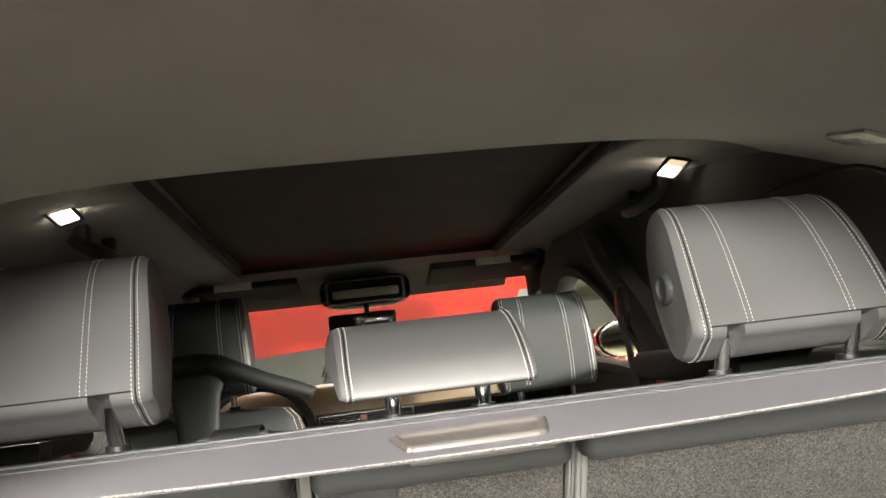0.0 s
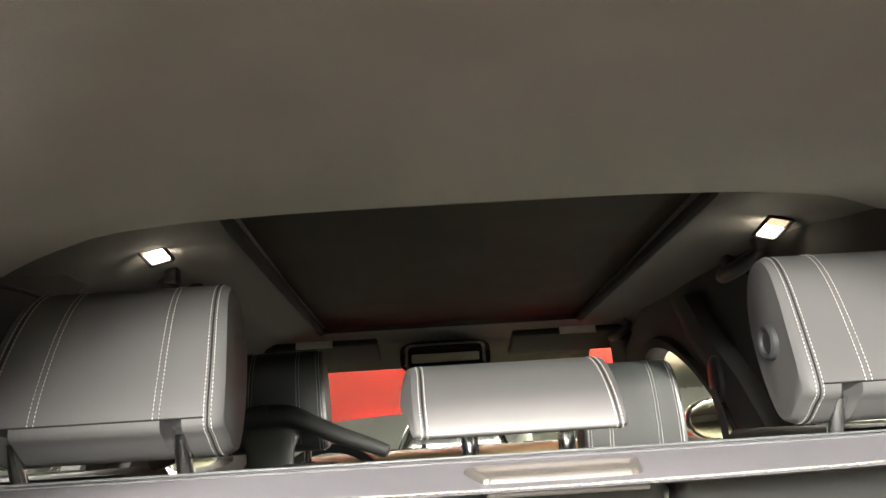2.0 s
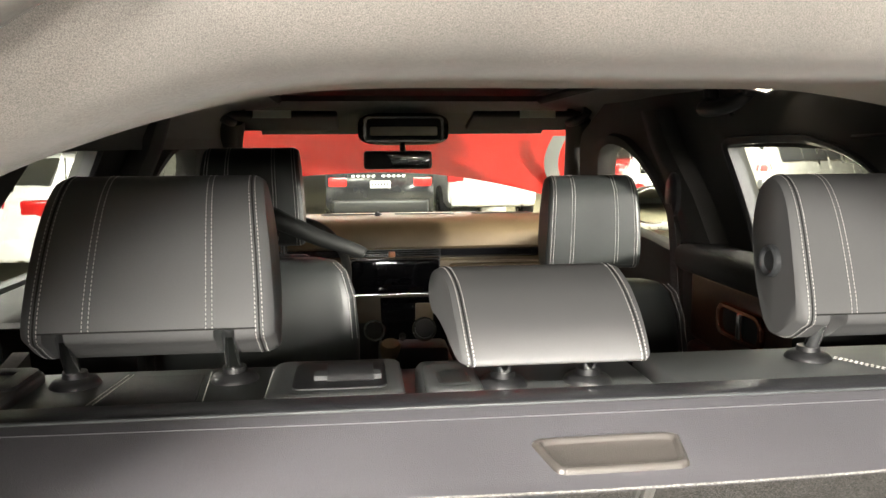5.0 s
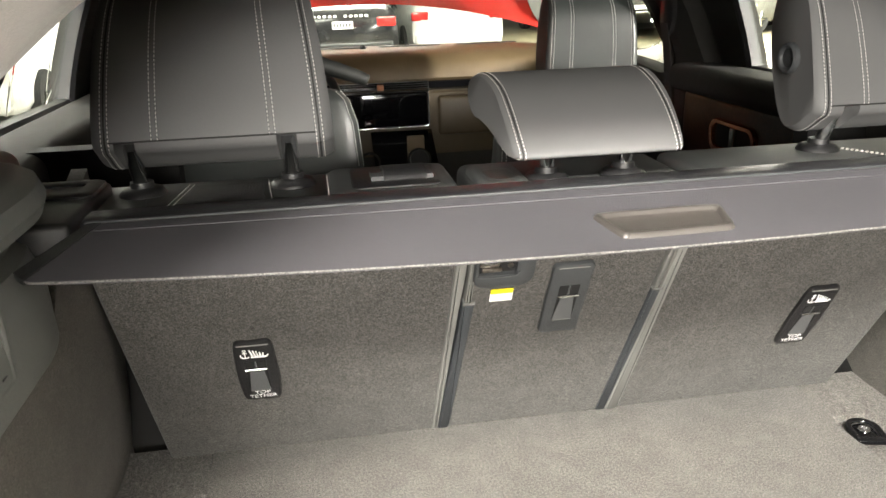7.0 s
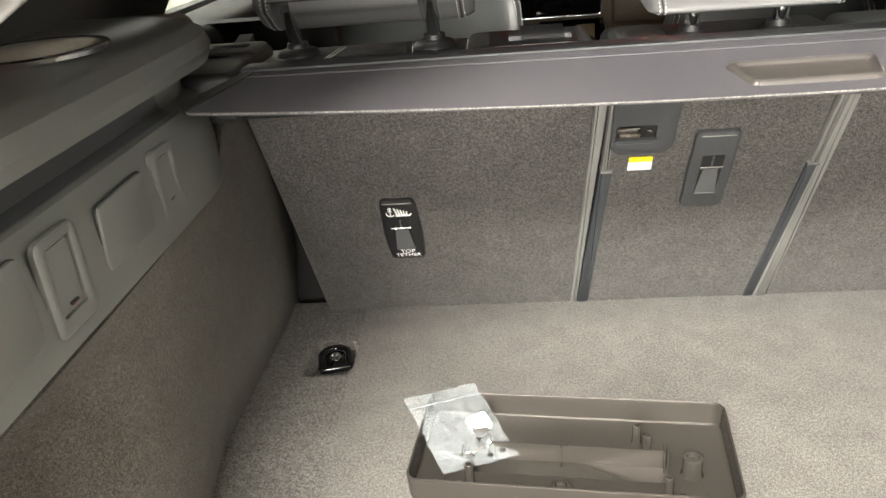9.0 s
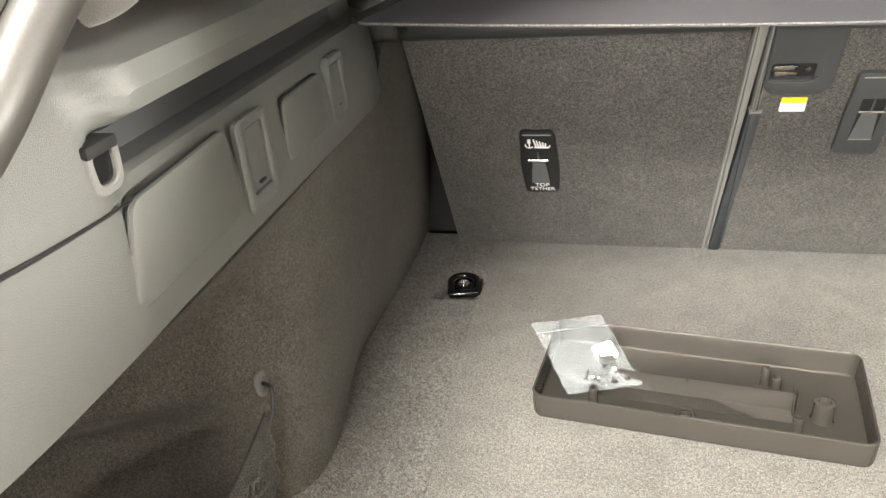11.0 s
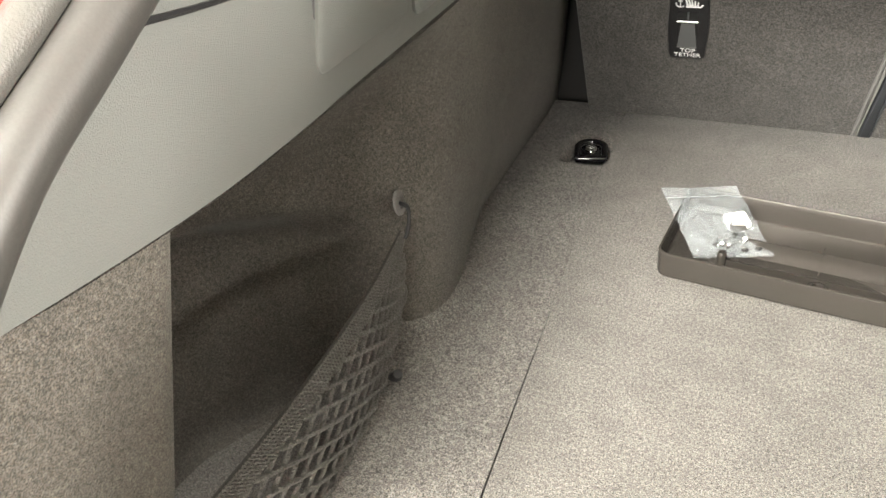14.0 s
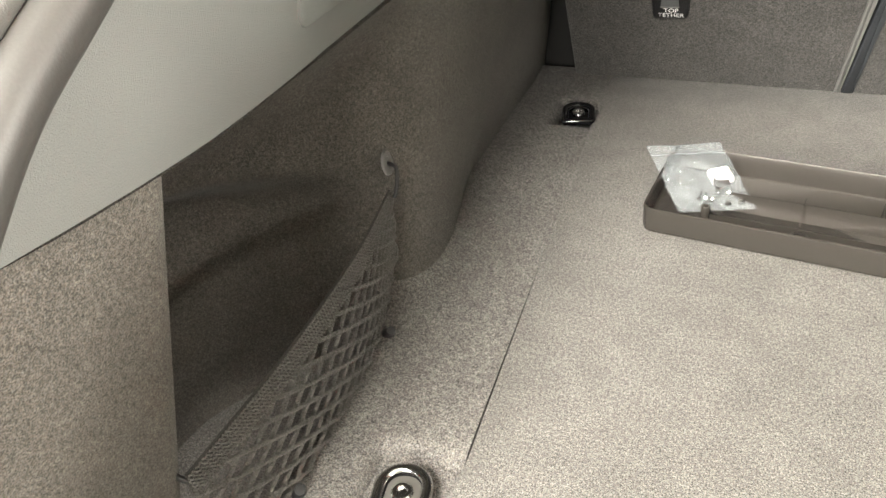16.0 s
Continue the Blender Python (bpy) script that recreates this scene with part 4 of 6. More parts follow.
part("end_cap", sheet(lambda u, v: cover_fn(0.0 + 0.012 * u, v) + Vector((-0.002, 0, 0.0012)), 2, 10, (0, 0, -0.005)), PLASTIC_DARK, panel, "black plastic end strip")
part("end_cap", sheet(lambda u, v: cover_fn(1.0 - 0.012 * u, v) + Vector((0.002, 0, 0.0012)), 2, 10, (0, 0, -0.005)), PLASTIC_DARK, panel, "black plastic end strip")
part("cassette", loft([[Vector((x, p[0], p[1])) for p in ((-0.356, 0.472), (-0.358, 0.497), (-0.352, 0.503), (-0.335, 0.5045), (-0.308, 0.503), (-0.297, 0.499), (-0.292, 0.489), (-0.294, 0.472))] for x in (-0.545, -0.54, 0.0, 0.54, 0.545)]), CASSETTE, cover, "black satin roller housing")
part("bright_strip", box(-0.54, 0.54, -0.3585, -0.3535, 0.503, 0.5058, 0.001, 1), LATCH_GREY, cover, "thin bright strip along the housing")
tub_o = [(p[0], p[1]) for p in spline([(-0.04, -0.430), (0.0, -0.4285), (0.05, -0.428), (0.08, -0.429), (0.0875, -0.434), (0.0865, -0.442), (0.079, -0.477), (0.072, -0.484), (0.06, -0.4855), (-0.02, -0.4865), (-0.032, -0.485), (-0.038, -0.479), (-0.0465, -0.442), (-0.047, -0.435)], 84, True)]


def handle_ring(k, kx, lift, bow=0.0):
    return [cover_at(0.0215 + (x - 0.0215) * kx, -0.4595 + (y + 0.4575) * k, lift + bow) for x, y in tub_o]


hnd = part("pull_handle", loft([handle_ring(k, kx, h) for k, kx, h in ((1.0, 1.0, -0.004), (1.0, 1.0, 0.0006), (0.97, 0.985, 0.0026), (0.92, 0.965, 0.004), (0.85, 0.935, 0.0046), (0.78, 0.905, 0.0041), (0.73, 0.88, 0.0025), (0.7, 0.865, 0.0012), (0.65, 0.845, 0.0007), (0.3, 0.6, 0.0006), (0.04, 0.1, 0.0006))]), HANDLE_GREY, cover, "brownish grey moulded pull handle")
part("grip_plate", box(-0.035, 0.078, -0.502, -0.462, 0.4795, 0.4845, 0.002, 2), HANDLE_GREY, hnd, "plate under the sheet")

# ---- tailgate header and headliner ----
LIP = ((0.0, -0.66, 0.789), (-0.2, -0.66, 0.787), (-0.3, -0.665, 0.767), (-0.40, -0.70, 0.722), (-0.46, -0.80, 0.655), (-0.53, -0.875, 0.585), (-0.585, -0.925, 0.55), (-0.65, -1.07, 0.37), (-0.73, -1.12, 0.2), (-0.78, -1.16, 0.0))
INNER = ((0.0, 0.10, 0.878), (-0.22, 0.10, 0.877), (-0.36, 0.10, 0.874), (-0.48, 0.10, 0.868), (-0.60, 0.10, 0.85), (-0.73, 0.10, 0.79), (-0.745, -0.15, 0.63), (-0.75, -0.5, 0.58), (-0.76, -0.9, 0.56), (-0.76, -1.1, 0.4))
lip_pts, inner_pts = spline(LIP, 70), spline(INNER, 70)


def header(u, v):
    """Headliner from the lip of the tailgate opening forward; the outer half becomes the rear pillar."""
    s = 2 * u - 1
    k = abs(s) * 46
    j = min(int(k), 68)
    f = k - j
    a, b = lip_pts[j].lerp(lip_pts[j + 1], f), inner_pts[j].lerp(inner_pts[j + 1], f)
    if v < 0.12:
        g = 1 - v / 0.12
        w = 1 - 0.8 * min(max((k - 26) / 10, 0), 1)
        p = a + w * Vector((0, -0.06 * math.sin(g * 1.5), 0.10 * (1 - math.cos(g * 1.5))))
    else:
        p = a.lerp(b, (v - 0.12) / 0.88) - Vector((0, 0, 0.016 * math.sin(math.pi * (v - 0.12) / 0.88)))
    p.x *= 1 if s < 0 else -1
    return p


structure("ceiling_rear", sheet(lambda u, v: header(0.5 + (u - 0.5) * 0.74, v), 74, 40, (0, 0.0, 0.03)), HEADLINER, "charcoal fabric headliner over the boot", "ceiling")
for s, suffix in ((-1, "left"), (1, "right")):
    structure("pillar_rear_" + suffix, sheet(lambda u, v: header(0.5 + s * (0.37 + 0.075 * u), 0.32 * v), 26, 24, (0, 0.0, 0.03)), HEADLINER, "charcoal fabric edge of the rear pillar", "pillar")
    structure("pillar_lining_" + suffix, sheet(lambda u, v: header(0.5 + s * (0.37 + 0.075 * u), 0.32 + 0.68 * v), 26, 24, (0, 0.0, 0.03)), HEADLINER, "charcoal fabric lining of the rear pillar", "pillar")
SEAL = [Vector((p.x, p.y - 0.07, p.z + 0.10 - 0.05 * max(0, i - 3) / 4)) for i, p in enumerate(lip_pts[:22:3])] + [Vector(p) for p in ((-0.478, -0.845, 0.695), (-0.545, -0.905, 0.605), (-0.572, -0.945, 0.548), (-0.574, -1.0, 0.514), (-0.575, -1.055, 0.482), (-0.576, -1.11, 0.45), (-0.578, -1.16, 0.405), (-0.60, -1.20, 0.34), (-0.65, -1.235, 0.2), (-0.67, -1.25, 0.0))]
seal_pts = spline(SEAL, 90)
for s, suffix in ((-1, "left"), (1, "right")):
    structure("seal_" + suffix, tube([Vector((-p.x * s, p.y, p.z)) if s > 0 else p for p in seal_pts], 0.0145, 16), RUBBER, "grey rubber seal round the tailgate opening", "seal")
    structure("body_flange_" + suffix, tube([Vector(((abs(p.x) + 0.013) * s, p.y - 0.011, p.z + 0.0155)) for p in seal_pts], 0.0102, 14), FLANGE, "pale grey trim edge round the tailgate opening", "body panel")

for s, suffix in ((-1, "left"), (1, "right")):
    structure("body_shoulder_" + suffix, loft([[Vector(((abs(p.x) + a) * s, p.y + b, p.z + c)) for a, b, c in ((0.014, -0.006, 0.02), (0.032, -0.018, 0.045), (0.075, -0.024, 0.075), (0.14, -0.03, 0.11), (0.22, 0.04, 0.11), (0.2, 0.12, 0.08), (0.02, 0.02, 0.02))] for p in seal_pts[16:]]), RED_PAINT, "red painted body edge round the tailgate opening", "body panel")
    # Black tube added to draw the dark gap beside the blind.
    structure("blind_gap_" + suffix, tube([((0.45 + 0.03 * (y - 0.1) / 1.7) if s > 0 else -(0.415 + 0.055 * (y - 0.1) / 1.7), y, 0.921) for y in (0.11, 0.5, 0.9, 1.3, 1.72)], 0.013, 8), BLACK_MATT, "black tube standing in for the dark gap beside the roof blind", "seal")
CEIL = ((0.405, 0.935), (0.41, 0.912), (0.43, 0.9), (0.5, 0.895), (0.58, 0.884), (0.64, 0.862), (0.69, 0.82), (0.715, 0.775), (0.72, 0.75))


HEAD_EDGE = ((0.4, 0.872), (0.48, 0.868), (0.6, 0.849), (0.66, 0.825), (0.73, 0.789))


def ceil_side(u, v):
    y = 0.09 + u * 1.98
    k = v * (len(CEIL) - 1)
    j = min(int(k), len(CEIL) - 2)
    f = k - j
    x = CEIL[j][0] + (CEIL[j + 1][0] - CEIL[j][0]) * f
    z = CEIL[j][1] + (CEIL[j + 1][1] - CEIL[j][1]) * f
    arch = 0.03 * math.sin(math.pi * min(max((y - 0.0) / 2.1, 0), 1)) - 0.02 * max(0, y - 1.5) ** 2
    rear = max(0, 0.45 - y)
    z += arch * (1 - v) - 0.12 * rear * rear - 0.05 * rear * v
    # meets the headliner over the boot without a step
    if v > 0.2:
        k = max(0.0, 1 - (y - 0.09) / 0.35) ** 2 * min(1, (v - 0.2) / 0.1)
        z += (lerp_table(HEAD_EDGE, x) + 0.001 - z) * k
    taper = 1 - 0.06 * max(0, y - 1.0)
    return Vector((-(x + 0.1 * (1 - v) * u) * taper, y, z))


ceil = joined(box(-0.72, 0.72, 0.09, 0.104, 0.877, 0.975, 0.003, 1), sheet(ceil_side, 40, 26, (0, 0, 0.02)), mirrored(sheet(lambda u, v: ceil_side(u, v) - Vector((0.035 * (1 - v), 0, 0)), 40, 26, (0, 0, 0.02))), sheet(lambda u, v: Vector((-0.57 + 1.14 * u, 1.74 + 0.34 * v, 0.918 - 0.012 * v - 0.1 * v * v)), 20, 8, (0, 0, 0.02)))
structure("ceiling", ceil, HEADLINER, "charcoal fabric headliner beside the roof blind", "ceiling")
structure("roof_blind", sheet(lambda u, v: Vector((-0.6 + 1.2 * u, 0.04 + 2.0 * v, 0.945 + 0.012 * math.sin(math.pi * v))), 16, 20, (0, 0, 0.01)), BLIND, "dark fabric blind under the glass roof", "ceiling")
structure("roof", sheet(lambda u, v: Vector((-0.78 + 1.56 * u, -0.66 + 2.7 * v, 1.03 - 0.06 * (2 * u - 1) ** 2 - 0.12 * (1 - v) ** 3)), 20, 20, (0, 0, 0.02)), BLACK_GLOSS, "black glass roof of the car", "roof")
for s, y in ((-1, -0.04), (1, -0.04)):
    cap = tagged(part("screw_cap", lathe(((0.001, 0), (0.03, 0), (0.03, -0.003), (0.026, -0.005), (0.001, -0.005)), 24), HEADLINER), "dark oval cap in the headliner", "trim cap", "trim caps")
    cap.matrix_world = pose(s * 0.43, -0.035, 0.8505, 9, 0, 0) @ Matrix.Diagonal((1, 0.6, 1, 1))

# flat cover plate with a hole, let into the headliner
plate_at, plate_u, plate_v = header(0.829, 0.625), header(0.839, 0.625), header(0.829, 0.655)
e1 = (plate_at - plate_v).normalized()
e3 = (plate_u - plate_at).cross(plate_v - plate_at).normalized()
if e3.z > 0:
    e3 = -e3
e2 = e3.cross(e1)
plate_m = Matrix.Translation(plate_at) @ Matrix((e1, e2, e3)).transposed().to_4x4()
for s in (-1, 1):
    structure("trim_joint_" + ("left" if s < 0 else "right"), tube(spline([(s * 0.652, -0.17, 0.728), (s * 0.657, -0.13, 0.744), (s * 0.66, -0.085, 0.756), (s * 0.662, 0.06, 0.769), (s * 0.664, 0.19, 0.768)], 20), 0.0035, 8), BLACK_MATT, "dark joint between headliner and pillar trim", "trim")
hook = thing("hook_cover", "pale grey plastic hook cover let into the headliner", "hook cover")
part("cover_plate", prism(round_poly([(-0.05, -0.013), (-0.03, -0.02), (0.055, -0.02), (0.055, 0.02), (-0.03, 0.02), (-0.05, 0.013)], 0.008), 0.005, 0.002, plate_m), CUP, hook)
# A flat black patch gives the shade of the hole.
part("hook_hole", prism(rounded(-0.012, 0.006, -0.004, 0.004, 0.003), 0.0005, 0, plate_m @ Matrix.Translation((0, 0, 0.005))), BLACK_MATT, hook, "black patch standing in for the dark of a hole")

# ---- loose things and fittings in the load space ----


def tie_down(x, y, turn, label, bar=None, hoop=None):
    """A folding lashing eye: a sunken plate, a flat D ring and a centre bolt."""
    t = thing("lashing_eye", label, "lashing eye", (x, y, -0.012), "lashing eyes")
    t.matrix_world = pose(x, y, -0.013, 0, 0, turn)
    part("base", prism(rounded(-0.026, 0.026, -0.03, 0.024, 0.02, 8), 0.007, 0.003), PLASTIC_DARK, t, "black base plate")
    arc = [(0.0225 * math.cos(a), 0.004 + 0.022 * math.sin(a), 0.012) for a in (math.pi * i / 14 for i in range(15))]
    part("ring", tube([(0.0225, -0.03, 0.010)] + arc + [(-0.0225, -0.03, 0.010)], 0.0052, 12, 0.7), hoop or CHROME, t, "polished D ring")
    part("hinge_bar", box(-0.026, 0.026, -0.036, -0.022, 0.002, 0.013, 0.004, 3), bar or TONGUE, t, "satin hinge bar")
    part("tongue", prism(rounded(-0.0165, 0.0165, -0.025, 0.02, 0.015, 8), 0.0095, 0.002), hoop or TONGUE, t, "satin grey tongue")
    part("bolt", lathe(((0.001, 0.009), (0.0105, 0.009), (0.0105, 0.0115), (0.0085, 0.0135), (0.0055, 0.0135), (0.005, 0.0105), (0.001, 0.0105)), 20), CHROME, t, "bright centre bolt")
    return t


# Front eyes take black in place of chrome: their shade is put into colour.
tie_down(-0.547, -0.15, 12, "black and chrome folding lashing eye sunk in the carpet", BLACK_GLOSS, BLACK_GLOSS)
tie_down(-0.53, -0.935, 8, "black and chrome folding lashing eye sunk in the carpet")
tie_down(0.547, -0.15, -12, "black and chrome folding lashing eye sunk in the carpet", BLACK_GLOSS, BLACK_GLOSS)

# net pocket
net = thing("cargo_net", "black elastic net stretched across the side pocket", "net", (-0.632, -0.86, 0.0))
NET_TOP = [Vector(p) for p in ((-0.634, -0.684, 0.152), (-0.628, -0.78, 0.139), (-0.628, -0.92, 0.131), (-0.634, -1.055, 0.13))]
NET_LOW = [Vector(p) for p in ((-0.640, -0.682, 0.06), (-0.628, -0.77, 0.014), (-0.62, -0.9, 0.004), (-0.632, -1.06, 0.0))]
top_run, low_run = spline(NET_TOP, 60), spline(NET_LOW, 60)


def net_at(u, v):
    k = min(max(u, 0), 1) * 59
    j = min(int(k), 58)
    f = k - j
    a, b = top_run[j].lerp(top_run[j + 1], f), low_run[j].lerp(low_run[j + 1], f)
    p = a.lerp(b, v)
    p.x += 0.005 * math.sin(math.pi * v) * math.sin(math.pi * min(max(u, 0), 1))
    return p - Vector(net.location)


part("top_band", sheet(lambda u, v: net_at(u, 0.17 * v), 60, 4, (-0.0025, 0, 0)), BAND, net, "ribbed elastic top band")


def twisted(path, strands, r, pitch, per_turn=6):
    """Thin strands wound round a path of points."""
    cum = [0.0]
    for a, b in zip(path, path[1:]):
        cum.append(cum[-1] + (b - a).length)
    n = max(6, int(cum[-1] / pitch * per_turn))
    pts, j = [], 0
    for i in range(n + 1):
        s = cum[-1] * i / n
        while j < len(path) - 2 and cum[j + 1] < s:
            j += 1
        pts.append(path[j].lerp(path[j + 1], (s - cum[j]) / max(cum[j + 1] - cum[j], 1e-9)))
    d = (path[-1] - path[0]).normalized()
    side = d.orthogonal().normalized()
    other = d.cross(side)
    out = []
    for k in range(strands):
        ph = 2 * math.pi * k / strands
        out.append(tube([p + (side * math.cos(ph + 2 * math.pi * i / per_turn) + other * math.sin(ph + 2 * math.pi * i / per_turn)) * r * 0.9 for i, p in enumerate(pts)], r, 4))
    return out


tagged(part("ribs", joined(*[w for k in range(5) for w in twisted([net_at(i / 30, 0.17 * (k + 0.5) / 5) + Vector((0.001, 0, 0)) for i in range(31)], 1, 0.0011, 0.004)]), NET, net, "woven ribs of the band"), kind="stuff")
cords = []
for i in range(-12, 24):
    for d, shift in ((1, 0.6), (-1, -0.5)):
        run = []
        for q in range(33):
            v = 0.17 + 0.83 * q / 32
            u = i / 12 + shift * (v - 0.17)
            if 0 <= u <= 1:
                run.append(net_at(u, v) + Vector((-0.0012 * d, 0, 0)))
        if len(run) > 3:
            cords += twisted(run, 2, 0.00145, 0.005, 5)
tagged(part("mesh", joined(*cords), NET, net, "diamond mesh of twisted black cord"), kind="stuff")
part("lower_cord", tube([net_at(i / 50, 1.0) + Vector((-0.004, 0, 0)) for i in range(51)], 0.0032, 8), NET, net)
part("end_cord", tube([net_at(0.0, q / 12) + Vector((0, 0.004 * math.sin(q * 1.3), 0)) for q in range(13)], 0.002, 8), NET, net)
rg = part("ring_plate", lathe(((0.006, 0.0), (0.0135, 0.0), (0.0135, 0.002), (0.0125, 0.003), (0.007, 0.003), (0.006, 0.002)), 28, pose(0.0, 0, 0, 0, 78, 6)), ANCHOR, net, "round grey anchor plate")
rg.location = Vector((-0.644, -0.666, 0.174)) - Vector(net.location)
part("anchor_hook", tube(spline([(0.002, 0, 0.0), (0.012, -0.003, -0.001), (0.016, -0.009, -0.01), (0.016, -0.016, -0.024), (0.014, -0.019, -0.03)], 14), 0.0024, 8), PLASTIC_DARK, rg, "black wire hook")
for u in (0.24, 0.8):
    p = net_at(u, 1.0)
    part("floor_clip", lathe(((0.001, 0), (0.008, 0), (0.0085, 0.004), (0.0065, 0.009), (0.005, 0.016), (0.001, 0.0165)), 16, pose(p.x, p.y, -0.006, 18, 28, 0)), PLASTIC_DARK, net, "dark plastic floor clip")
near = net_at(1.0, 0.1)
part("near_hook", tube([near + Vector((0, 0.004, 0)), near + Vector((-0.006, -0.002, 0.012)), near + Vector((-0.016, -0.004, 0.02))], 0.0026, 8), PLASTIC_DARK, net)

# upturned tray with ribs and bosses
tray = thing("plastic_tray", "upturned dark grey plastic cover tray with ribs and screw posts", "tray", (-0.192, -0.412, 0.0))
tray.matrix_world = pose(-0.192, -0.412, 0.0005, 0, 0, -6.3)
TL, TW, TH = 0.193, 0.0875, 0.037


def tray_shell():
    rings = []
    for inset, h in ((0.006, 0.0), (0.001, 0.003), (0.0, 0.008), (-0.001, TH - 0.001), (0.0002, TH), (0.0016, TH), (0.0021, TH - 0.001), (0.003, 0.005), (0.005, 0.0032)):
        rings.append([Vector((x, y, h)) for x, y in rounded(-TL + inset, TL - inset, -TW + inset, TW - inset, 0.014 - inset * 0.5, 6)])
    return loft(rings)


part("shell", tray_shell(), TRAY, tray)


def tray_rib(x0, y0, x1, y1, h, w=0.0016):
    a, b = Vector((x0, y0, 0)), Vector((x1, y1, 0))
    d = (b - a).normalized()
    s = Vector((-d.y, d.x, 0)) * w / 2
    rings = [[a + s, b + s, b - s, a - s], [p + Vector((0, 0, h)) for p in (a + s, b + s, b - s, a - s)]]
    return part("rib", loft([[p + Vector((0, 0, 0.003)) for p in r] for r in rings]), TRAY, tray)


tray_rib(-0.105, -0.004, 0.112, -0.004, 0.027)
tray_rib(-0.115, -0.055, 0.11, -0.055, 0.022)
tray_rib(-0.012, -0.014, -0.012, 0.006, 0.03)
tray_rib(0.112, -0.014, 0.112, 0.006, 0.031)
tray_rib(0.116, -0.012, 0.116, 0.004, 0.031)
tray_rib(-0.16, -0.062, -0.145, -0.062, 0.012)
tray_rib(-0.153, -0.07, -0.153, -0.055, 0.012)
tray_rib(0.15, -0.062, 0.166, -0.062, 0.012)
tray_rib(0.158, -0.07, 0.158, -0.055, 0.012)


def tray_boss(x, y, r, h):
    part("screw_post", lathe(((0.0005, 0.003), (r * 1.15, 0.003), (r, 0.006), (r, h - 0.001), (r * 0.9, h), (r * 0.6, h), (r * 0.55, h - 0.006), (0.0005, h - 0.006)), 20, Matrix.Translation((x, y, 0))), TRAY, tray)


for x, y, r, h in ((-0.01, -0.07, 0.0118, 0.026), (0.145, -0.012, 0.0122, 0.03), (0.082, 0.042, 0.0056, 0.03), (0.094, 0.026, 0.0056, 0.028), (-0.122, -0.05, 0.0058, 0.032), (-0.132, -0.066, 0.0054, 0.018), (-0.118, -0.07, 0.0054, 0.018), (0.114, -0.05, 0.0058, 0.03), (0.112, -0.068, 0.0054, 0.018), (0.128, -0.064, 0.0054, 0.018), (-0.118, 0.052, 0.0056, 0.032)):
    tray_boss(x, y, r, h)
part("moulding_ring", ring_prism(oval(-0.012, 0.016, 0.0165, 0.0165), oval(-0.012, 0.016, 0.0155, 0.0155), 0.0012, Matrix.Translation((0, 0, 0.0033))), TRAY, tray)
random.seed(4)
part("moulded_marks", joined(*[box(0.025 + 0.007 * i, 0.0275 + 0.007 * i, 0.022 + 0.002 * (i % 2), 0.0245 + 0.002 * (i % 2), 0.0033, 0.0038) for i in range(7)]), STRIP, tray, "tiny pale moulded marks")

# zip bag of screws lying over the corner of the tray
bag = thing("zip_bag", "small clear zip bag holding a white plug and steel screws", "plastic bag", (-0.336, -0.366, 0.03))
BA, BB, BC, BD = Vector((-0.411, -0.329, 0.039)), Vector((-0.316, -0.293, 0.039)), Vector((-0.257, -0.415, 0.014)), Vector((-0.35, -0.452, 0.018))


def bag_skin(lift):
    def fn(u, v):
        p = BA.lerp(BB, u).lerp(BD.lerp(BC, u), v)
        puff = math.sin(math.pi * u) ** 0.7 * math.sin(math.pi * min(1, max(0, (v - 0.15) / 0.85))) ** 0.7
        wr = 0.004 * noise.noise(Vector((u * 4, v * 4, lift * 90))) + 0.007 * (0.35 - abs(noise.noise(Vector((u * 5 + v * 2, v * 7 - u * 2, 3 + lift * 40)))))
        hump = 0.002 * math.exp(-((u - 0.05) ** 2 + (v - 0.1) ** 2) * 20)
        return p + Vector((0.003 * noise.noise(Vector((v * 5, u * 2, 7))), 0, lift * puff + wr * (0.3 + puff) + hump + 0.002)) - Vector(bag.location)
    return fn


part("film", joined(sheet(bag_skin(0.011), 52, 64, (0, 0, -0.0003)), sheet(bag_skin(0.001), 40, 50, (0, 0, -0.0003))), BAG, bag, "clear crinkled film")
f_top = bag_skin(0.011)
part("zip_line", tube([f_top(i / 20, 0.17) + Vector((0, 0, 0.001)) for i in range(21)], 0.0007, 6), ZIP, bag, "zip closure")
f_mid = bag_skin(0.005)
p = f_mid(0.74, 0.55)
part("white_plug", box(-0.015, 0.015, -0.014, 0.014, -0.005, 0.007, 0.005, 3, Matrix.Translation(p) @ pose(0, 0, 0, 8, -6, 25)), WHITE, bag, "white plastic plug")
random.seed(11)
for i in range(8):
    p = f_mid(0.35 + 0.07 * i + random.uniform(-0.03, 0.03), 0.82 + random.uniform(-0.08, 0.08))
    rot = pose(p.x, p.y, p.z, 90 + random.uniform(-10, 10), 0, random.uniform(-50, 50))
    part("screw", lathe(((0.0003, -0.011), (0.0016, -0.008), (0.0018, 0.007), (0.0042, 0.0075), (0.0044, 0.0095), (0.0003, 0.011)), 10, rot), SCREW, bag, "steel screw")
part("washer", lathe(((0.004, 0), (0.0105, 0), (0.0105, 0.003), (0.004, 0.003)), 18, Matrix.Translation(f_mid(0.7, 0.66)) @ pose(0, 0, 0, 20, 10, 0)), HANDLE_GREY, bag)

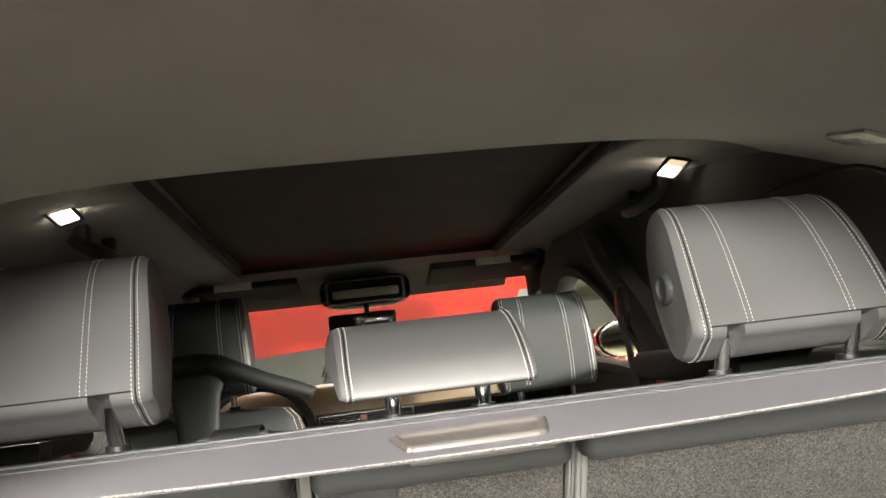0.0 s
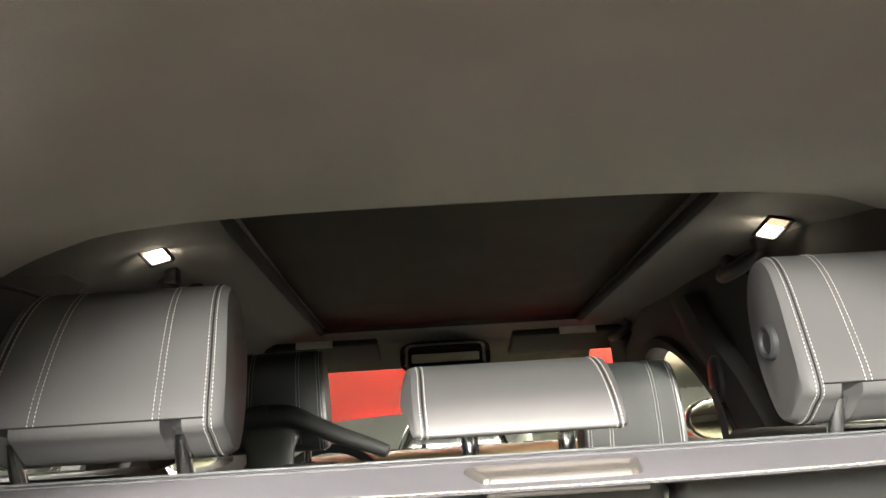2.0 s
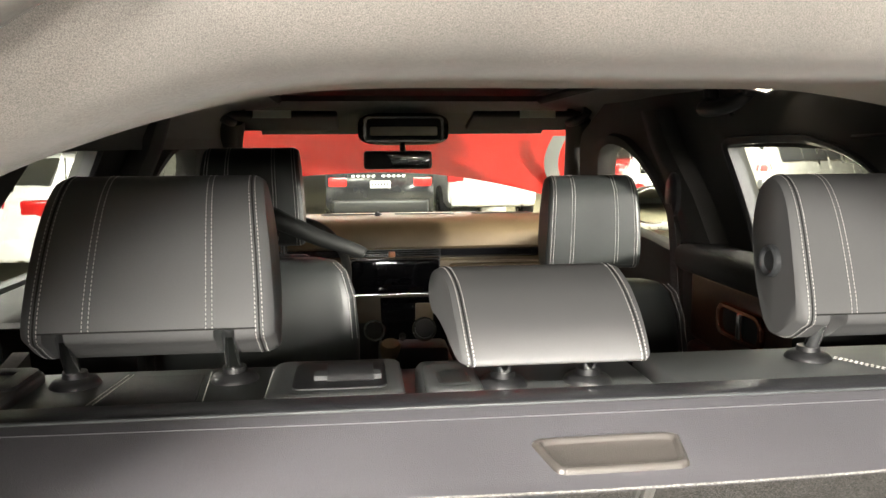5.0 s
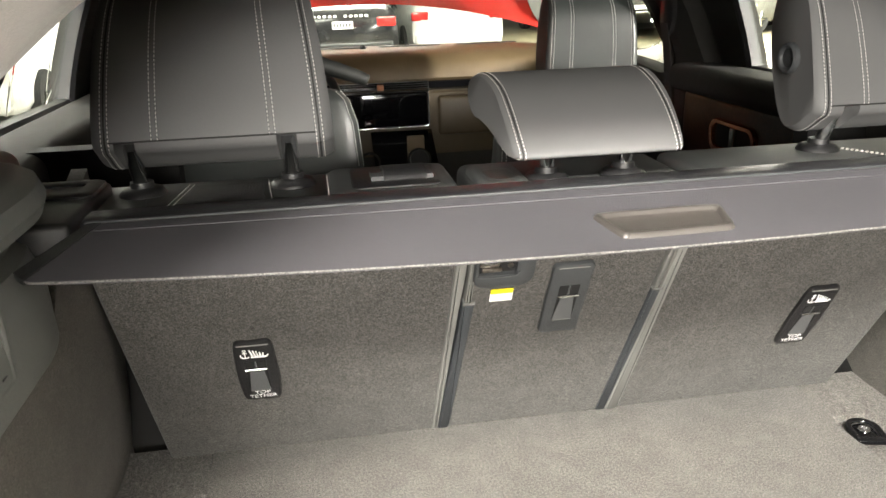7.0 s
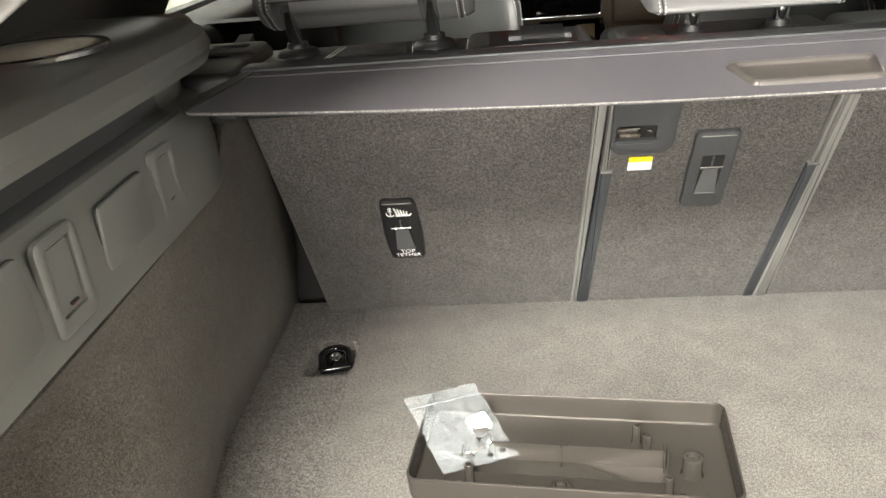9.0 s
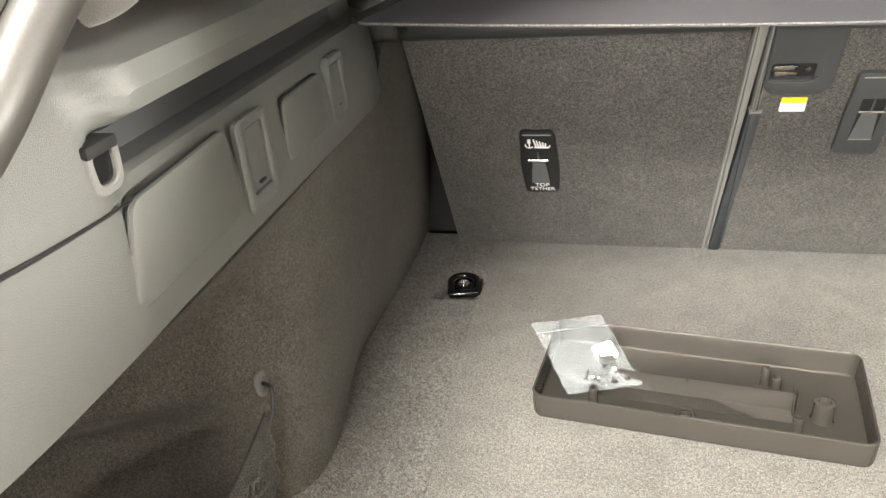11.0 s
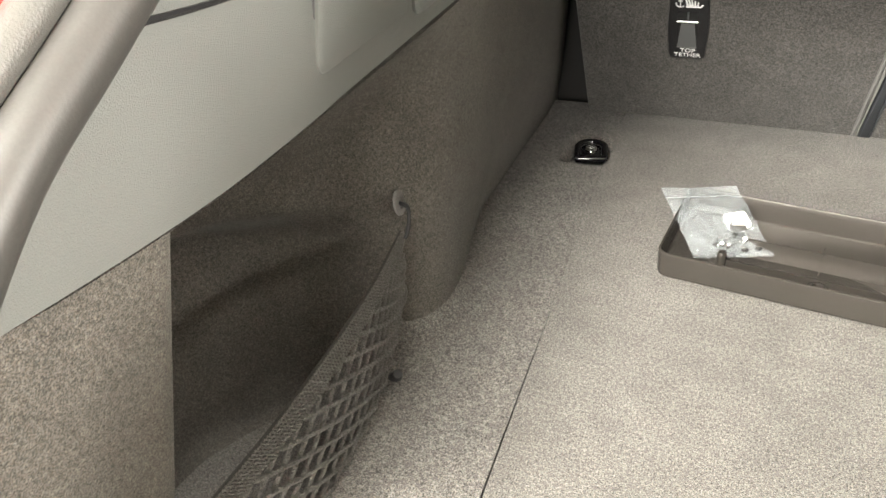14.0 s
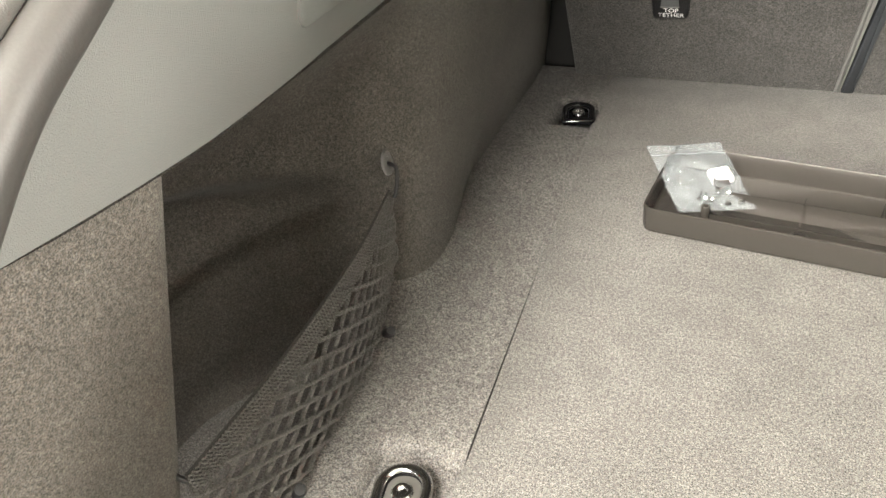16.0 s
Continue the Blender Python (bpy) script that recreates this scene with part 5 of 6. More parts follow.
# ---- body sides, doors and pillars ----


def side_x(z, y):
    """Half width of the cabin at a height."""
    w = 0.79 if z < 0.5 else 0.79 - 0.085 * ((z - 0.5) / 0.25) ** 1.3 if z < 0.76 else 0.705 - 0.3 * (z - 0.76)
    return w - 0.05 * max(0, y - 1.2)


def outline_fill(outer, holes):
    """A flat face in the yz plane with holes, as a mesh in (y, z)."""
    bm = bmesh.new()
    edges = []
    for loop in [outer] + holes:
        vs = [bm.verts.new((0, p[0], p[1])) for p in loop]
        edges += [bm.edges.new((a, b)) for a, b in zip(vs, vs[1:] + vs[:1])]
    bmesh.ops.triangle_fill(bm, edges=edges, use_beauty=True, use_dissolve=False)
    return bm


def smooth_loop(pts, n):
    return [(p[0], p[1]) for p in spline([(q[0], q[1], 0) for q in pts], n, True)]


REAR_WIN = [(0.03, 0.505), (0.3, 0.502), (0.55, 0.5), (0.64, 0.5), (0.66, 0.51), (0.668, 0.63), (0.67, 0.735), (0.655, 0.757), (0.6, 0.761), (0.5, 0.763), (0.34, 0.76), (0.2, 0.725), (0.09, 0.63), (0.0, 0.53)]
FRONT_WIN = [(1.09, 0.45), (1.3, 0.46), (1.55, 0.475), (1.72, 0.49), (1.72, 0.52), (1.66, 0.62), (1.55, 0.72), (1.45, 0.752), (1.36, 0.753), (1.27, 0.725), (1.2, 0.66), (1.14, 0.56)]
OUT = [(-0.18, -0.55), (2.3, -0.55), (2.3, 0.44), (1.95, 0.60), (1.72, 0.80), (1.4, 0.90), (0.9, 0.93), (0.4, 0.93), (0.1, 0.90), (-0.18, 0.80)]


def side_shell(win_r, win_f, xshift):
    bm = outline_fill(OUT, [win_r, win_f])
    bmesh.ops.subdivide_edges(bm, edges=[e for e in bm.edges if e.calc_length() > 0.25], cuts=3)
    bmesh.ops.triangulate(bm, faces=bm.faces[:])
    for v in bm.verts:
        v.co.x = side_x(v.co.z, v.co.y) + xshift
    bmesh.ops.recalc_face_normals(bm, faces=bm.faces)
    r = bmesh.ops.extrude_face_region(bm, geom=bm.faces[:])
    for v in [g for g in r["geom"] if isinstance(g, bmesh.types.BMVert)]:
        v.co.x += 0.045
    bmesh.ops.recalc_face_normals(bm, faces=bm.faces)
    return smooth(bm, 35)


def window_frame(loop, width, xshift, depth=0.02):
    """A raised moulding that follows a window's edge."""
    n = len(loop)
    cy, cz = sum(p[0] for p in loop) / n, sum(p[1] for p in loop) / n
    rings = []
    for i, (y, z) in enumerate(loop):
        a, b = loop[i - 1], loop[(i + 1) % n]
        d = Vector((b[0] - a[0], b[1] - a[1])).normalized()
        nrm = Vector((d.y, -d.x))
        if nrm.dot(Vector((y - cy, z - cz))) < 0:
            nrm = -nrm
        row = []
        for off, dx in ((-0.004, 0.03), (-0.004, 0.0), (0.004, -depth), (width * 0.8, -depth), (width, 0.0), (width, 0.03)):
            yy, zz = y + nrm.x * off, z + nrm.y * off
            row.append(Vector((side_x(zz, yy) + xshift + dx, yy, zz)))
        rings.append(row)
    bm = loft(rings + rings[:1], caps=False)
    bmesh.ops.remove_doubles(bm, verts=bm.verts[:], dist=1e-6)
    return smooth(bm)


for side, suffix in ((0, "right"), (1, "left")):
    fix = mirrored if side else (lambda b: b)
    xs = 0.045 if side else -0.03
    rw, fw = smooth_loop(REAR_WIN, 48), smooth_loop(FRONT_WIN, 48)
    structure("body_side_" + suffix, fix(side_shell(rw, fw, xs)), BODY_DARK, "dark lined body side of the car cabin", "wall")
    for k, (lp, nm) in enumerate(((rw, "rear"), (fw, "front"))):
        win = structure("window_" + suffix + "_" + nm, fix(window_frame(lp, 0.014 if k == 0 else 0.04, xs, 0.008 if k == 0 else 0.02)), PLASTIC_DARK if k == 0 else BODY_DARK, "side window of the car with a moulded frame", "window")
        bm = outline_fill(lp, [])
        for v in bm.verts:
            v.co.x = side_x(v.co.z, v.co.y) + xs + 0.02
        r = bmesh.ops.extrude_face_region(bm, geom=bm.faces[:])
        for v in [g for g in r["geom"] if isinstance(g, bmesh.types.BMVert)]:
            v.co.x += 0.004
        bmesh.ops.recalc_face_normals(bm, faces=bm.faces)
        pane = part("pane", fix(bm), GLASS, win, "clear door glass")
        pane.visible_shadow = False
    # door lining with armrest, pull and bright surround
    door = thing("rear_door_lining", "dark brown door lining with wood panel and copper-edged door pull", "door")
    part("upper_roll", fix(box(0.66 + xs, 0.80 + xs, -0.1, 0.86, 0.43, 0.5, 0.028, 4)), BODY_DARK, door)
    part("wood_panel", fix(box(0.715 + xs, 0.79 + xs, -0.1, 0.86, 0.24, 0.432, 0.02, 3)), WOOD, door, "dark brown wood panel")
    o, i = rounded(0.47, 0.68, 0.30, 0.38, 0.03), rounded(0.485, 0.665, 0.312, 0.368, 0.022)
    face = Matrix(((0, 0, -1, 0.714 + xs), (1, 0, 0, 0), (0, 1, 0, 0), (0, 0, 0, 1)))
    pull = part("pull_surround", fix(ring_prism(o, i, 0.012, face)), COPPER, door, "copper coloured surround")
    part("pull_cup", fix(prism(i, 0.001, 0, face)), BLACK_MATT, pull)
    part("pull_lever", fix(box(0.695 + xs, 0.708 + xs, 0.55, 0.57, 0.31, 0.37, 0.004, 2)), CHROME, pull)
    part("lower_panel", fix(box(0.70 + xs, 0.79 + xs, -0.15, 0.86, -0.45, 0.242, 0.03, 3)), DOOR_BROWN, door)
    # centre pillar with belt
    structure("centre_pillar_" + suffix, fix(loft([[Vector((side_x(z, y) + xs - d, y, z)) for y, d in ((0.80 + 0.12 * f, 0.0), (0.81 + 0.12 * f, 0.045), (0.86 + 0.11 * f, 0.06), (0.97 + 0.06 * f, 0.05), (1.04 + 0.06 * f, 0.0))] for z, f in ((0.0, -0.55), (0.2, -0.35), (0.4, -0.15), (0.5, 0.0), (0.62, 0.35), (0.75, 0.75), (0.85, 1.0))])), BODY_DARK, "dark fabric-lined centre pillar between the doors", "pillar")
    if not side:
        belt = thing("seat_belt", "black front seat belt hanging from its pillar guide", "seat belt", (0, 0, 0))
        part("guide", lathe(((0.001, 0), (0.045, 0), (0.045, 0.012), (0.036, 0.02), (0.001, 0.022)), 24, Matrix.Translation((0.655, 0.90, 0.625)) @ pose(0, 0, 0, 0, -90, 0) @ Matrix.Diagonal((1.3, 0.75, 1, 1))), PLASTIC_DARK, belt, "oval belt guide")
        part("webbing", sheet(lambda u, v: Vector((0.628 + 0.02 * v + 0.004 * math.sin(9 * v), 0.865 + 0.045 * u - 0.09 * v, 0.6 - 0.42 * v)), 2, 20, (0.002, 0, 0)), BELT, belt, "woven belt webbing")

structure("floor_cabin", box(-0.85, 0.85, 0.05, 2.3, -0.5, -0.46), BODY_DARK, "dark carpet floor of the cabin", "floor")
structure("bulkhead", box(-0.8, 0.8, 2.1, 2.2, -0.5, 0.42), BODY_DARK, "dark front bulkhead", "wall")
structure("under_floor", box(-0.62, 0.62, -1.22, 0.3, -0.30, -0.05), BODY_DARK, "dark underside of the load floor", "floor")
structure("outer_body_left", sheet(lambda u, v: Vector((-0.86 - 0.06 * math.sin(math.pi * v), -1.25 + 3.6 * u, -0.5 + 0.9 * v)), 20, 14, (-0.01, 0, 0)), RED_PAINT, "red outer body side", "body panel")
structure("outer_body_right", sheet(lambda u, v: Vector((0.86 + 0.06 * math.sin(math.pi * v), -1.25 + 3.6 * u, -0.5 + 0.9 * v)), 20, 14, (0.01, 0, 0)), RED_PAINT, "red outer body side", "body panel")
structure("quarter_left", sheet(lambda u, v: Vector((-0.84 + 0.13 * v, -1.1 + 1.1 * u, 0.5 + 0.4 * v * (0.25 + 0.75 * u))), 12, 10, (-0.01, 0, 0)), RED_PAINT, "red rear quarter panel", "body panel")
structure("quarter_right", sheet(lambda u, v: Vector((0.84 - 0.13 * v, -1.1 + 1.1 * u, 0.5 + 0.4 * v * (0.25 + 0.75 * u))), 12, 10, (0.01, 0, 0)), RED_PAINT, "red rear quarter panel", "body panel")

for s, suffix in ((-1, "left"), (1, "right")):
    structure("quarter_lining_" + suffix, sheet(lambda u, v: Vector((s * (0.79 - 0.12 * v), -1.0 + u * (1.0 + (max(0, 0.4 * v - 0.08) if s < 0 else 0)), 0.45 + 0.4 * v * (0.25 + 0.75 * u))), 12, 10, (s * 0.01, 0, 0)), BODY_DARK, "dark inner lining of the rear quarter", "trim")

# ---- roof fittings ----


def grab_handle(x, y, z, s, half=0.085):
    h = thing("grab_handle", "dark grey folding grab handle under the roof edge", "grab handle", (x, y, z), "grab handles")
    h.matrix_world = pose(x, y, z, 0, 0, 0)
    run = spline([(0.016 * s, -half, 0.006), (-0.004 * s, -half * 0.9, -0.012), (-0.024 * s, -half * 0.6, -0.024), (-0.03 * s, 0, -0.027), (-0.024 * s, half * 0.6, -0.024), (-0.004 * s, half * 0.9, -0.012), (0.016 * s, half, 0.006)], 30)
    part("grip", tube(run, [0.012 + 0.006 * math.sin(math.pi * i / 29) for i in range(30)], 12), PLASTIC_DARK, h)
    for q in (-1, 1):
        part("mount", box(-0.006, 0.022, q * half - 0.016, q * half + 0.016, -0.004, 0.03, 0.006, 3), PLASTIC_DARK, h)
    if half > 0.07:
        part("coat_hook", tube([(0, -half * 0.55, -0.01), (-0.014 * s, -half * 0.6, -0.03), (-0.01 * s, -half * 0.62, -0.045)], 0.006, 8), PLASTIC_DARK, h)
    return h


grab_handle(-0.60, 0.58, 0.866, -1)
grab_handle(0.622, 0.58, 0.862, 1)
grab_handle(-0.66, 1.72, 0.872, -1, 0.07)
grab_handle(0.62, 1.70, 0.868, 1, 0.07)


def reading_lamp(x, y, z, s):
    t = thing("reading_lamp", "small lit rectangular reading lamp in the headliner", "lamp", (x, y, z), "reading lamps")
    t.matrix_world = pose(x, y, z, -14, 14 * s, 0)
    fr = ring_prism(rounded(-0.025, 0.025, -0.042, 0.042, 0.006), rounded(-0.019, 0.019, -0.036, 0.036, 0.004), 0.005, pose(0, 0, 0, 180, 0, 0))
    part("bezel", fr, PLASTIC_DARK, t, "dark bezel")
    part("lens", prism(rounded(-0.017, 0.017, -0.034, 0.006, 0.003), 0.003, 0.001, pose(0, 0, 0, 180, 0, 0)), LAMP_GLOW, t, "glowing warm lens")
    part("switch", prism(rounded(-0.017, 0.017, 0.009, 0.034, 0.003), 0.003, 0.001, pose(0, 0, 0, 180, 0, 0)), LAMP_DIM, t, "dim translucent switch half")
    return t


reading_lamp(-0.564, 0.31, 0.8825, -1)
reading_lamp(0.593, 0.345, 0.872, 1)

for s, x in ((-1, -0.46), (1, 0.42)):
    v = thing("sun_visor", "folded dark sun visor with a pale label at the edge", "sun visor", (x, 1.84, 0.85), "sun visors")
    v.matrix_world = pose(x, 1.80, 0.842, -12, 0, 0)
    part("panel", box(-0.20, 0.20, -0.14, 0.075, -0.012, 0.012, 0.011, 4), VISOR, v)
    part("label_tag", box(-0.06 + 0.03 * s, 0.07 + 0.03 * s, -0.1425, -0.139, -0.016, 0.010, 0, 1), PALE_TAG, v, "pale printed label")
    part("pivot", tube([(s * 0.2, -0.08, 0.0), (s * 0.25, -0.09, 0.012), (s * 0.27, -0.08, 0.035)], 0.008, 10), PLASTIC_DARK, v)

con = thing("overhead_console", "glossy black overhead console with bright trim and lamp lens", "overhead console", (-0.02, 1.83, 0.84))
part("body", loft([[Vector((0.17 * math.copysign(abs(math.cos(a)) ** 0.5, math.cos(a)) * k, y + 0.0, -0.02 + 0.06 * math.copysign(abs(math.sin(a)) ** 0.5, math.sin(a)) * k2)) for a in (2 * math.pi * i / 32 for i in range(32))] for y, k, k2 in ((-0.03, 0.9, 0.8), (-0.015, 1.0, 1.0), (0.1, 1.0, 1.0), (0.15, 0.9, 0.9))]), BLACK_GLOSS, con)
tilt = pose(0, -0.032, -0.024, 90, 0, 0)
part("bright_surround", ring_prism(rounded(-0.15, 0.15, -0.045, 0.05, 0.02), rounded(-0.138, 0.138, -0.036, 0.042, 0.015), 0.008, tilt), CHROME, con, "bright thin surround")
part("lens", prism(rounded(-0.125, 0.125, -0.02, 0.012, 0.006), 0.004, 0.001, tilt), PALE_LENS, con, "pale lamp lens")
part("switch_bar", prism(rounded(-0.12, 0.12, -0.034, -0.022, 0.004), 0.006, 0.001, tilt), BLACK_GLOSS, con)

mir = thing("rear_view_mirror", "black rear view mirror hanging from the windscreen", "mirror", (-0.042, 1.80, 0.705))
part("shell", box(-0.128, 0.128, 0.0, 0.03, -0.034, 0.034, 0.014, 4), PLASTIC_DARK, mir)
part("glass", prism(rounded(-0.121, 0.121, -0.029, 0.029, 0.022, 7), 0.003, 0.001, pose(0, 0.0005, 0, 90, 0, 0) @ pose(0, 0, 0, 3, -5, 0)), MIRROR, mir, "slightly tilted mirror glass")
part("stem", tube([(0.02, 0.03, 0.02), (0.02, 0.07, 0.06), (0.02, 0.1, 0.12)], 0.011, 10), PLASTIC_DARK, mir)

# ---- front seats, coat hanger ----
FRONT_HEAD = ((-0.03, -0.03), (-0.045, 0.0), (-0.05, 0.08), (-0.042, 0.16), (-0.015, 0.2), (0.02, 0.208), (0.05, 0.19), (0.06, 0.1), (0.05, 0.0), (0.02, -0.03))


def seat_shape(w, rows):
    """Backrest from rows of (z, half width, y of rear face, depth)."""
    rings = []
    for z, hw, yb, d in rows:
        rings.append([Vector((hw * math.copysign(abs(math.cos(a)) ** 0.45, math.cos(a)), yb + d / 2 + d / 2 * math.copysign(abs(math.sin(a)) ** 0.6, math.sin(a)), z)) for a in (2 * math.pi * i / 40 for i in range(40))])
    return loft(rings)


def front_seat(cx, yb, zh, label):
    t = thing("front_seat", label, "seat", (cx, yb, 0), "front seats")
    top = zh - 0.045
    rows = ((-0.42, 0.24, -0.14, 0.2), (-0.2, 0.25, -0.1, 0.2), (0.0, 0.255, -0.05, 0.18), (top - 0.2, 0.255, -0.035, 0.16), (top - 0.09, 0.245, -0.02, 0.14), (top - 0.035, 0.225, -0.008, 0.12), (top - 0.01, 0.2, 0.004, 0.09), (top, 0.16, 0.02, 0.05))
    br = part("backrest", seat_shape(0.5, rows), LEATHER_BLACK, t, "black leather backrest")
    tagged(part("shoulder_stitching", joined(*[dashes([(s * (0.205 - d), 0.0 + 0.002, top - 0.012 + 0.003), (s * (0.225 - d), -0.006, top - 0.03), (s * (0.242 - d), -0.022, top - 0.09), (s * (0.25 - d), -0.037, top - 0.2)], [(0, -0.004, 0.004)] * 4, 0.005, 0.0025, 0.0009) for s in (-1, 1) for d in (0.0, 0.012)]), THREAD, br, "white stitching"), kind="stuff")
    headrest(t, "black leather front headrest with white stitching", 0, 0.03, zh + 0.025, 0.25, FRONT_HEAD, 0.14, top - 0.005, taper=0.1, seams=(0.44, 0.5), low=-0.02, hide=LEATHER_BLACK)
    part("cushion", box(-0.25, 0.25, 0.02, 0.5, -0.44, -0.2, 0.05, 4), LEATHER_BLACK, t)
    return t


front_seat(-0.452, 0.83, 0.52, "black leather driver's seat with white stitching and tall headrest")
front_seat(0.405, 0.83, 0.445, "black leather passenger seat with white stitching")

hang = thing("coat_hanger", "black moulded coat hanger fixed behind the driver's headrest", "coat hanger", (-0.452, 0.765, 0.5))
arm = [(0.0, 0.0, 0.095), (0.05, 0.0, 0.092), (0.10, -0.004, 0.07), (0.16, -0.006, 0.042), (0.22, -0.004, 0.02), (0.262, 0.0, 0.003), (0.272, 0.0, -0.002)]
for s in (-1, 1):
    part("arm", tube(spline([(x * s, y, z) for x, y, z in arm], 26), [0.03 - 0.014 * i / 23 for i in range(24)] + [0.014, 0.008], 12, 0.9), HANGER, hang)
part("stem", loft([[Vector((w * math.copysign(abs(math.cos(a)) ** 0.6, math.cos(a)), 0.014 * math.sin(a) + 0.006, z)) for a in (2 * math.pi * i / 24 for i in range(24))] for z, w in ((-0.1, 0.045), (-0.04, 0.05), (0.02, 0.056), (0.06, 0.075), (0.09, 0.085), (0.108, 0.06), (0.114, 0.03))]), HANGER, hang)

# ---- dashboard ----
dash = thing("dashboard", "tan and black dashboard with vents, trim strip and dark screen", "dashboard", (0, 0, 0))
DASH = ((1.79, 0.36), (1.765, 0.372), (1.74, 0.385), (1.745, 0.43), (1.775, 0.465), (1.85, 0.482), (2.0, 0.487), (2.14, 0.48), (2.14, 0.36))
DASH_LOW = ((1.74, 0.10), (1.735, 0.2), (1.74, 0.33), (1.765, 0.345), (1.8, 0.362), (2.1, 0.362), (2.1, 0.1))
part("body", loft([[Vector((x, p[0] + 0.06 * (x / 0.7) ** 2 * (1 if p[0] < 2 else 0), p[1] - 0.02 * (x / 0.7) ** 4)) for p in DASH] for x in (-0.7, -0.6, -0.45, -0.3, -0.15, 0, 0.15, 0.3, 0.45, 0.6, 0.7)]), TAN, dash, "tan grained dashboard")
part("lower_body", loft([[Vector((x, p[0] + 0.06 * (x / 0.7) ** 2 * (1 if p[0] < 2 else 0), p[1] - 0.02 * (x / 0.7) ** 4)) for p in DASH_LOW] for x in (-0.7, -0.6, -0.45, -0.3, -0.15, 0, 0.15, 0.3, 0.45, 0.6, 0.7)]), TAN_DARK, dash, "dark brown lower dashboard")
part("vent_slot", box(-0.66, 0.66, 1.752, 1.775, 0.346, 0.374, 0.003, 1), BLACK_GLOSS, dash, "black full-width vent slot")
vent = part("vent_frame", ring_prism(rounded(-0.235, 0.11, 0.335, 0.378, 0.006), rounded(-0.23, 0.105, 0.342, 0.373, 0.004), 0.012, pose(0, 1.757, 0, 90, 0, 0)), CHROME, dash, "bright vent frame")
for k in range(3):
    part("vane", box(-0.23, 0.105, 1.748, 1.76, 0.349 + 0.008 * k, 0.3505 + 0.008 * k), PLASTIC_DARK, vent)
part("hazard_switch", box(-0.085, -0.06, 1.738, 1.752, 0.347, 0.368, 0.003, 2), HAZARD, vent, "small copper-red hazard switch")
part("trim_line", tube([(0.11 + 0.05 * i, 1.757 + 0.002 * i, 0.341) for i in range(11)], 0.003, 6), CHROME, dash)
scr = part("centre_screen", box(-0.225, 0.1, 1.70, 1.722, 0.215, 0.345, 0.01, 3, pose(0, 0, 0, 0, 0, 0)), SCREEN, dash, "dark glossy centre screen")
part("screen_rim", ring_prism(rounded(-0.228, 0.103, 0.212, 0.348, 0.014), rounded(-0.222, 0.097, 0.218, 0.342, 0.011), 0.004, pose(0, 1.701, 0, 90, 0, 0)), CHROME, scr, "thin bright rim")
part("glovebox", box(0.14, 0.62, 1.725, 1.76, 0.17, 0.32, 0.015, 3), TAN_DARK, dash)
part("lower_panel", box(-0.66, 0.66, 1.76, 2.1, -0.4, 0.19, 0.03, 2), BODY_DARK, dash)
part("windscreen_vent", joined(*[box(x, x + 0.24, 1.96, 1.975, 0.487, 0.491, 0.001, 1) for x in (-0.34, -0.05, 0.26)]), PLASTIC_DARK, dash, "dark slots along the windscreen")
part("sensor_dome", lathe(((0.0005, 0.01), (0.012, 0.01), (0.011, 0.02), (0.006, 0.026), (0.0005, 0.027)), 16, Matrix.Translation((-0.12, 1.90, 0.478))), PLASTIC_DARK, dash)

tun = thing("centre_console", "dark centre console with gear knob, cup holders and bright rings", "centre console", (0, 0, 0))
part("tunnel", box(-0.13, 0.12, 0.75, 1.74, -0.4, 0.05, 0.03, 3), PLASTIC_DARK, tun)
part("sloping_panel", loft([[Vector((x, y, z)) for x in (-0.12, 0.11) for y, z in (((1.5, 0.05), (1.72, 0.2)) if x < 0 else ((1.72, 0.2), (1.5, 0.05)))], [Vector((x, y, z)) for x in (-0.12, 0.11) for y, z in (((1.5, 0.0), (1.72, 0.0)) if x < 0 else ((1.72, 0.0), (1.5, 0.0)))]]), BLACK_GLOSS, tun)
part("pale_panel", box(0.002, 0.065, 1.598, 1.604, 0.095, 0.2, 0.004, 2), TAN, tun)
part("dial_ring", ring_prism(oval(0, 0, 0.04, 0.04), oval(0, 0, 0.032, 0.032), 0.012, pose(0.012, 1.35, 0.165, 65, 0, 0)), CHROME, tun, "bright dial ring")
part("dial", lathe(((0.001, 0), (0.031, 0), (0.031, 0.02), (0.027, 0.024), (0.001, 0.024)), 24, pose(0.012, 1.35, 0.165, 65, 0, 0)), PLASTIC_DARK, tun)
part("dial_ring", ring_prism(oval(0, 0, 0.036, 0.036), oval(0, 0, 0.029, 0.029), 0.012, pose(-0.15, 1.37, 0.16, 65, 0, 0)), CHROME, tun, "bright dial ring")
part("gear_knob", lathe(((0.001, 0), (0.03, 0), (0.034, 0.015), (0.034, 0.04), (0.028, 0.05), (0.001, 0.052)), 24, pose(-0.1, 1.33, 0.085, 20, 0, 0)), TAN, tun, "brown gear selector")
part("small_knob", lathe(((0.001, 0), (0.012, 0), (0.012, 0.018), (0.001, 0.02)), 16, pose(-0.06, 1.35, 0.14, 60, 0, 0)), CHROME, tun)
part("console_lid", box(-0.11, 0.1, 0.8, 1.2, 0.0, 0.085, 0.03, 4), LEATHER_BLACK, tun, "padded armrest lid")
part("support", box(-0.1, 0.09, 1.3, 1.42, 0.02, 0.12, 0.02, 2), PLASTIC_DARK, tun)

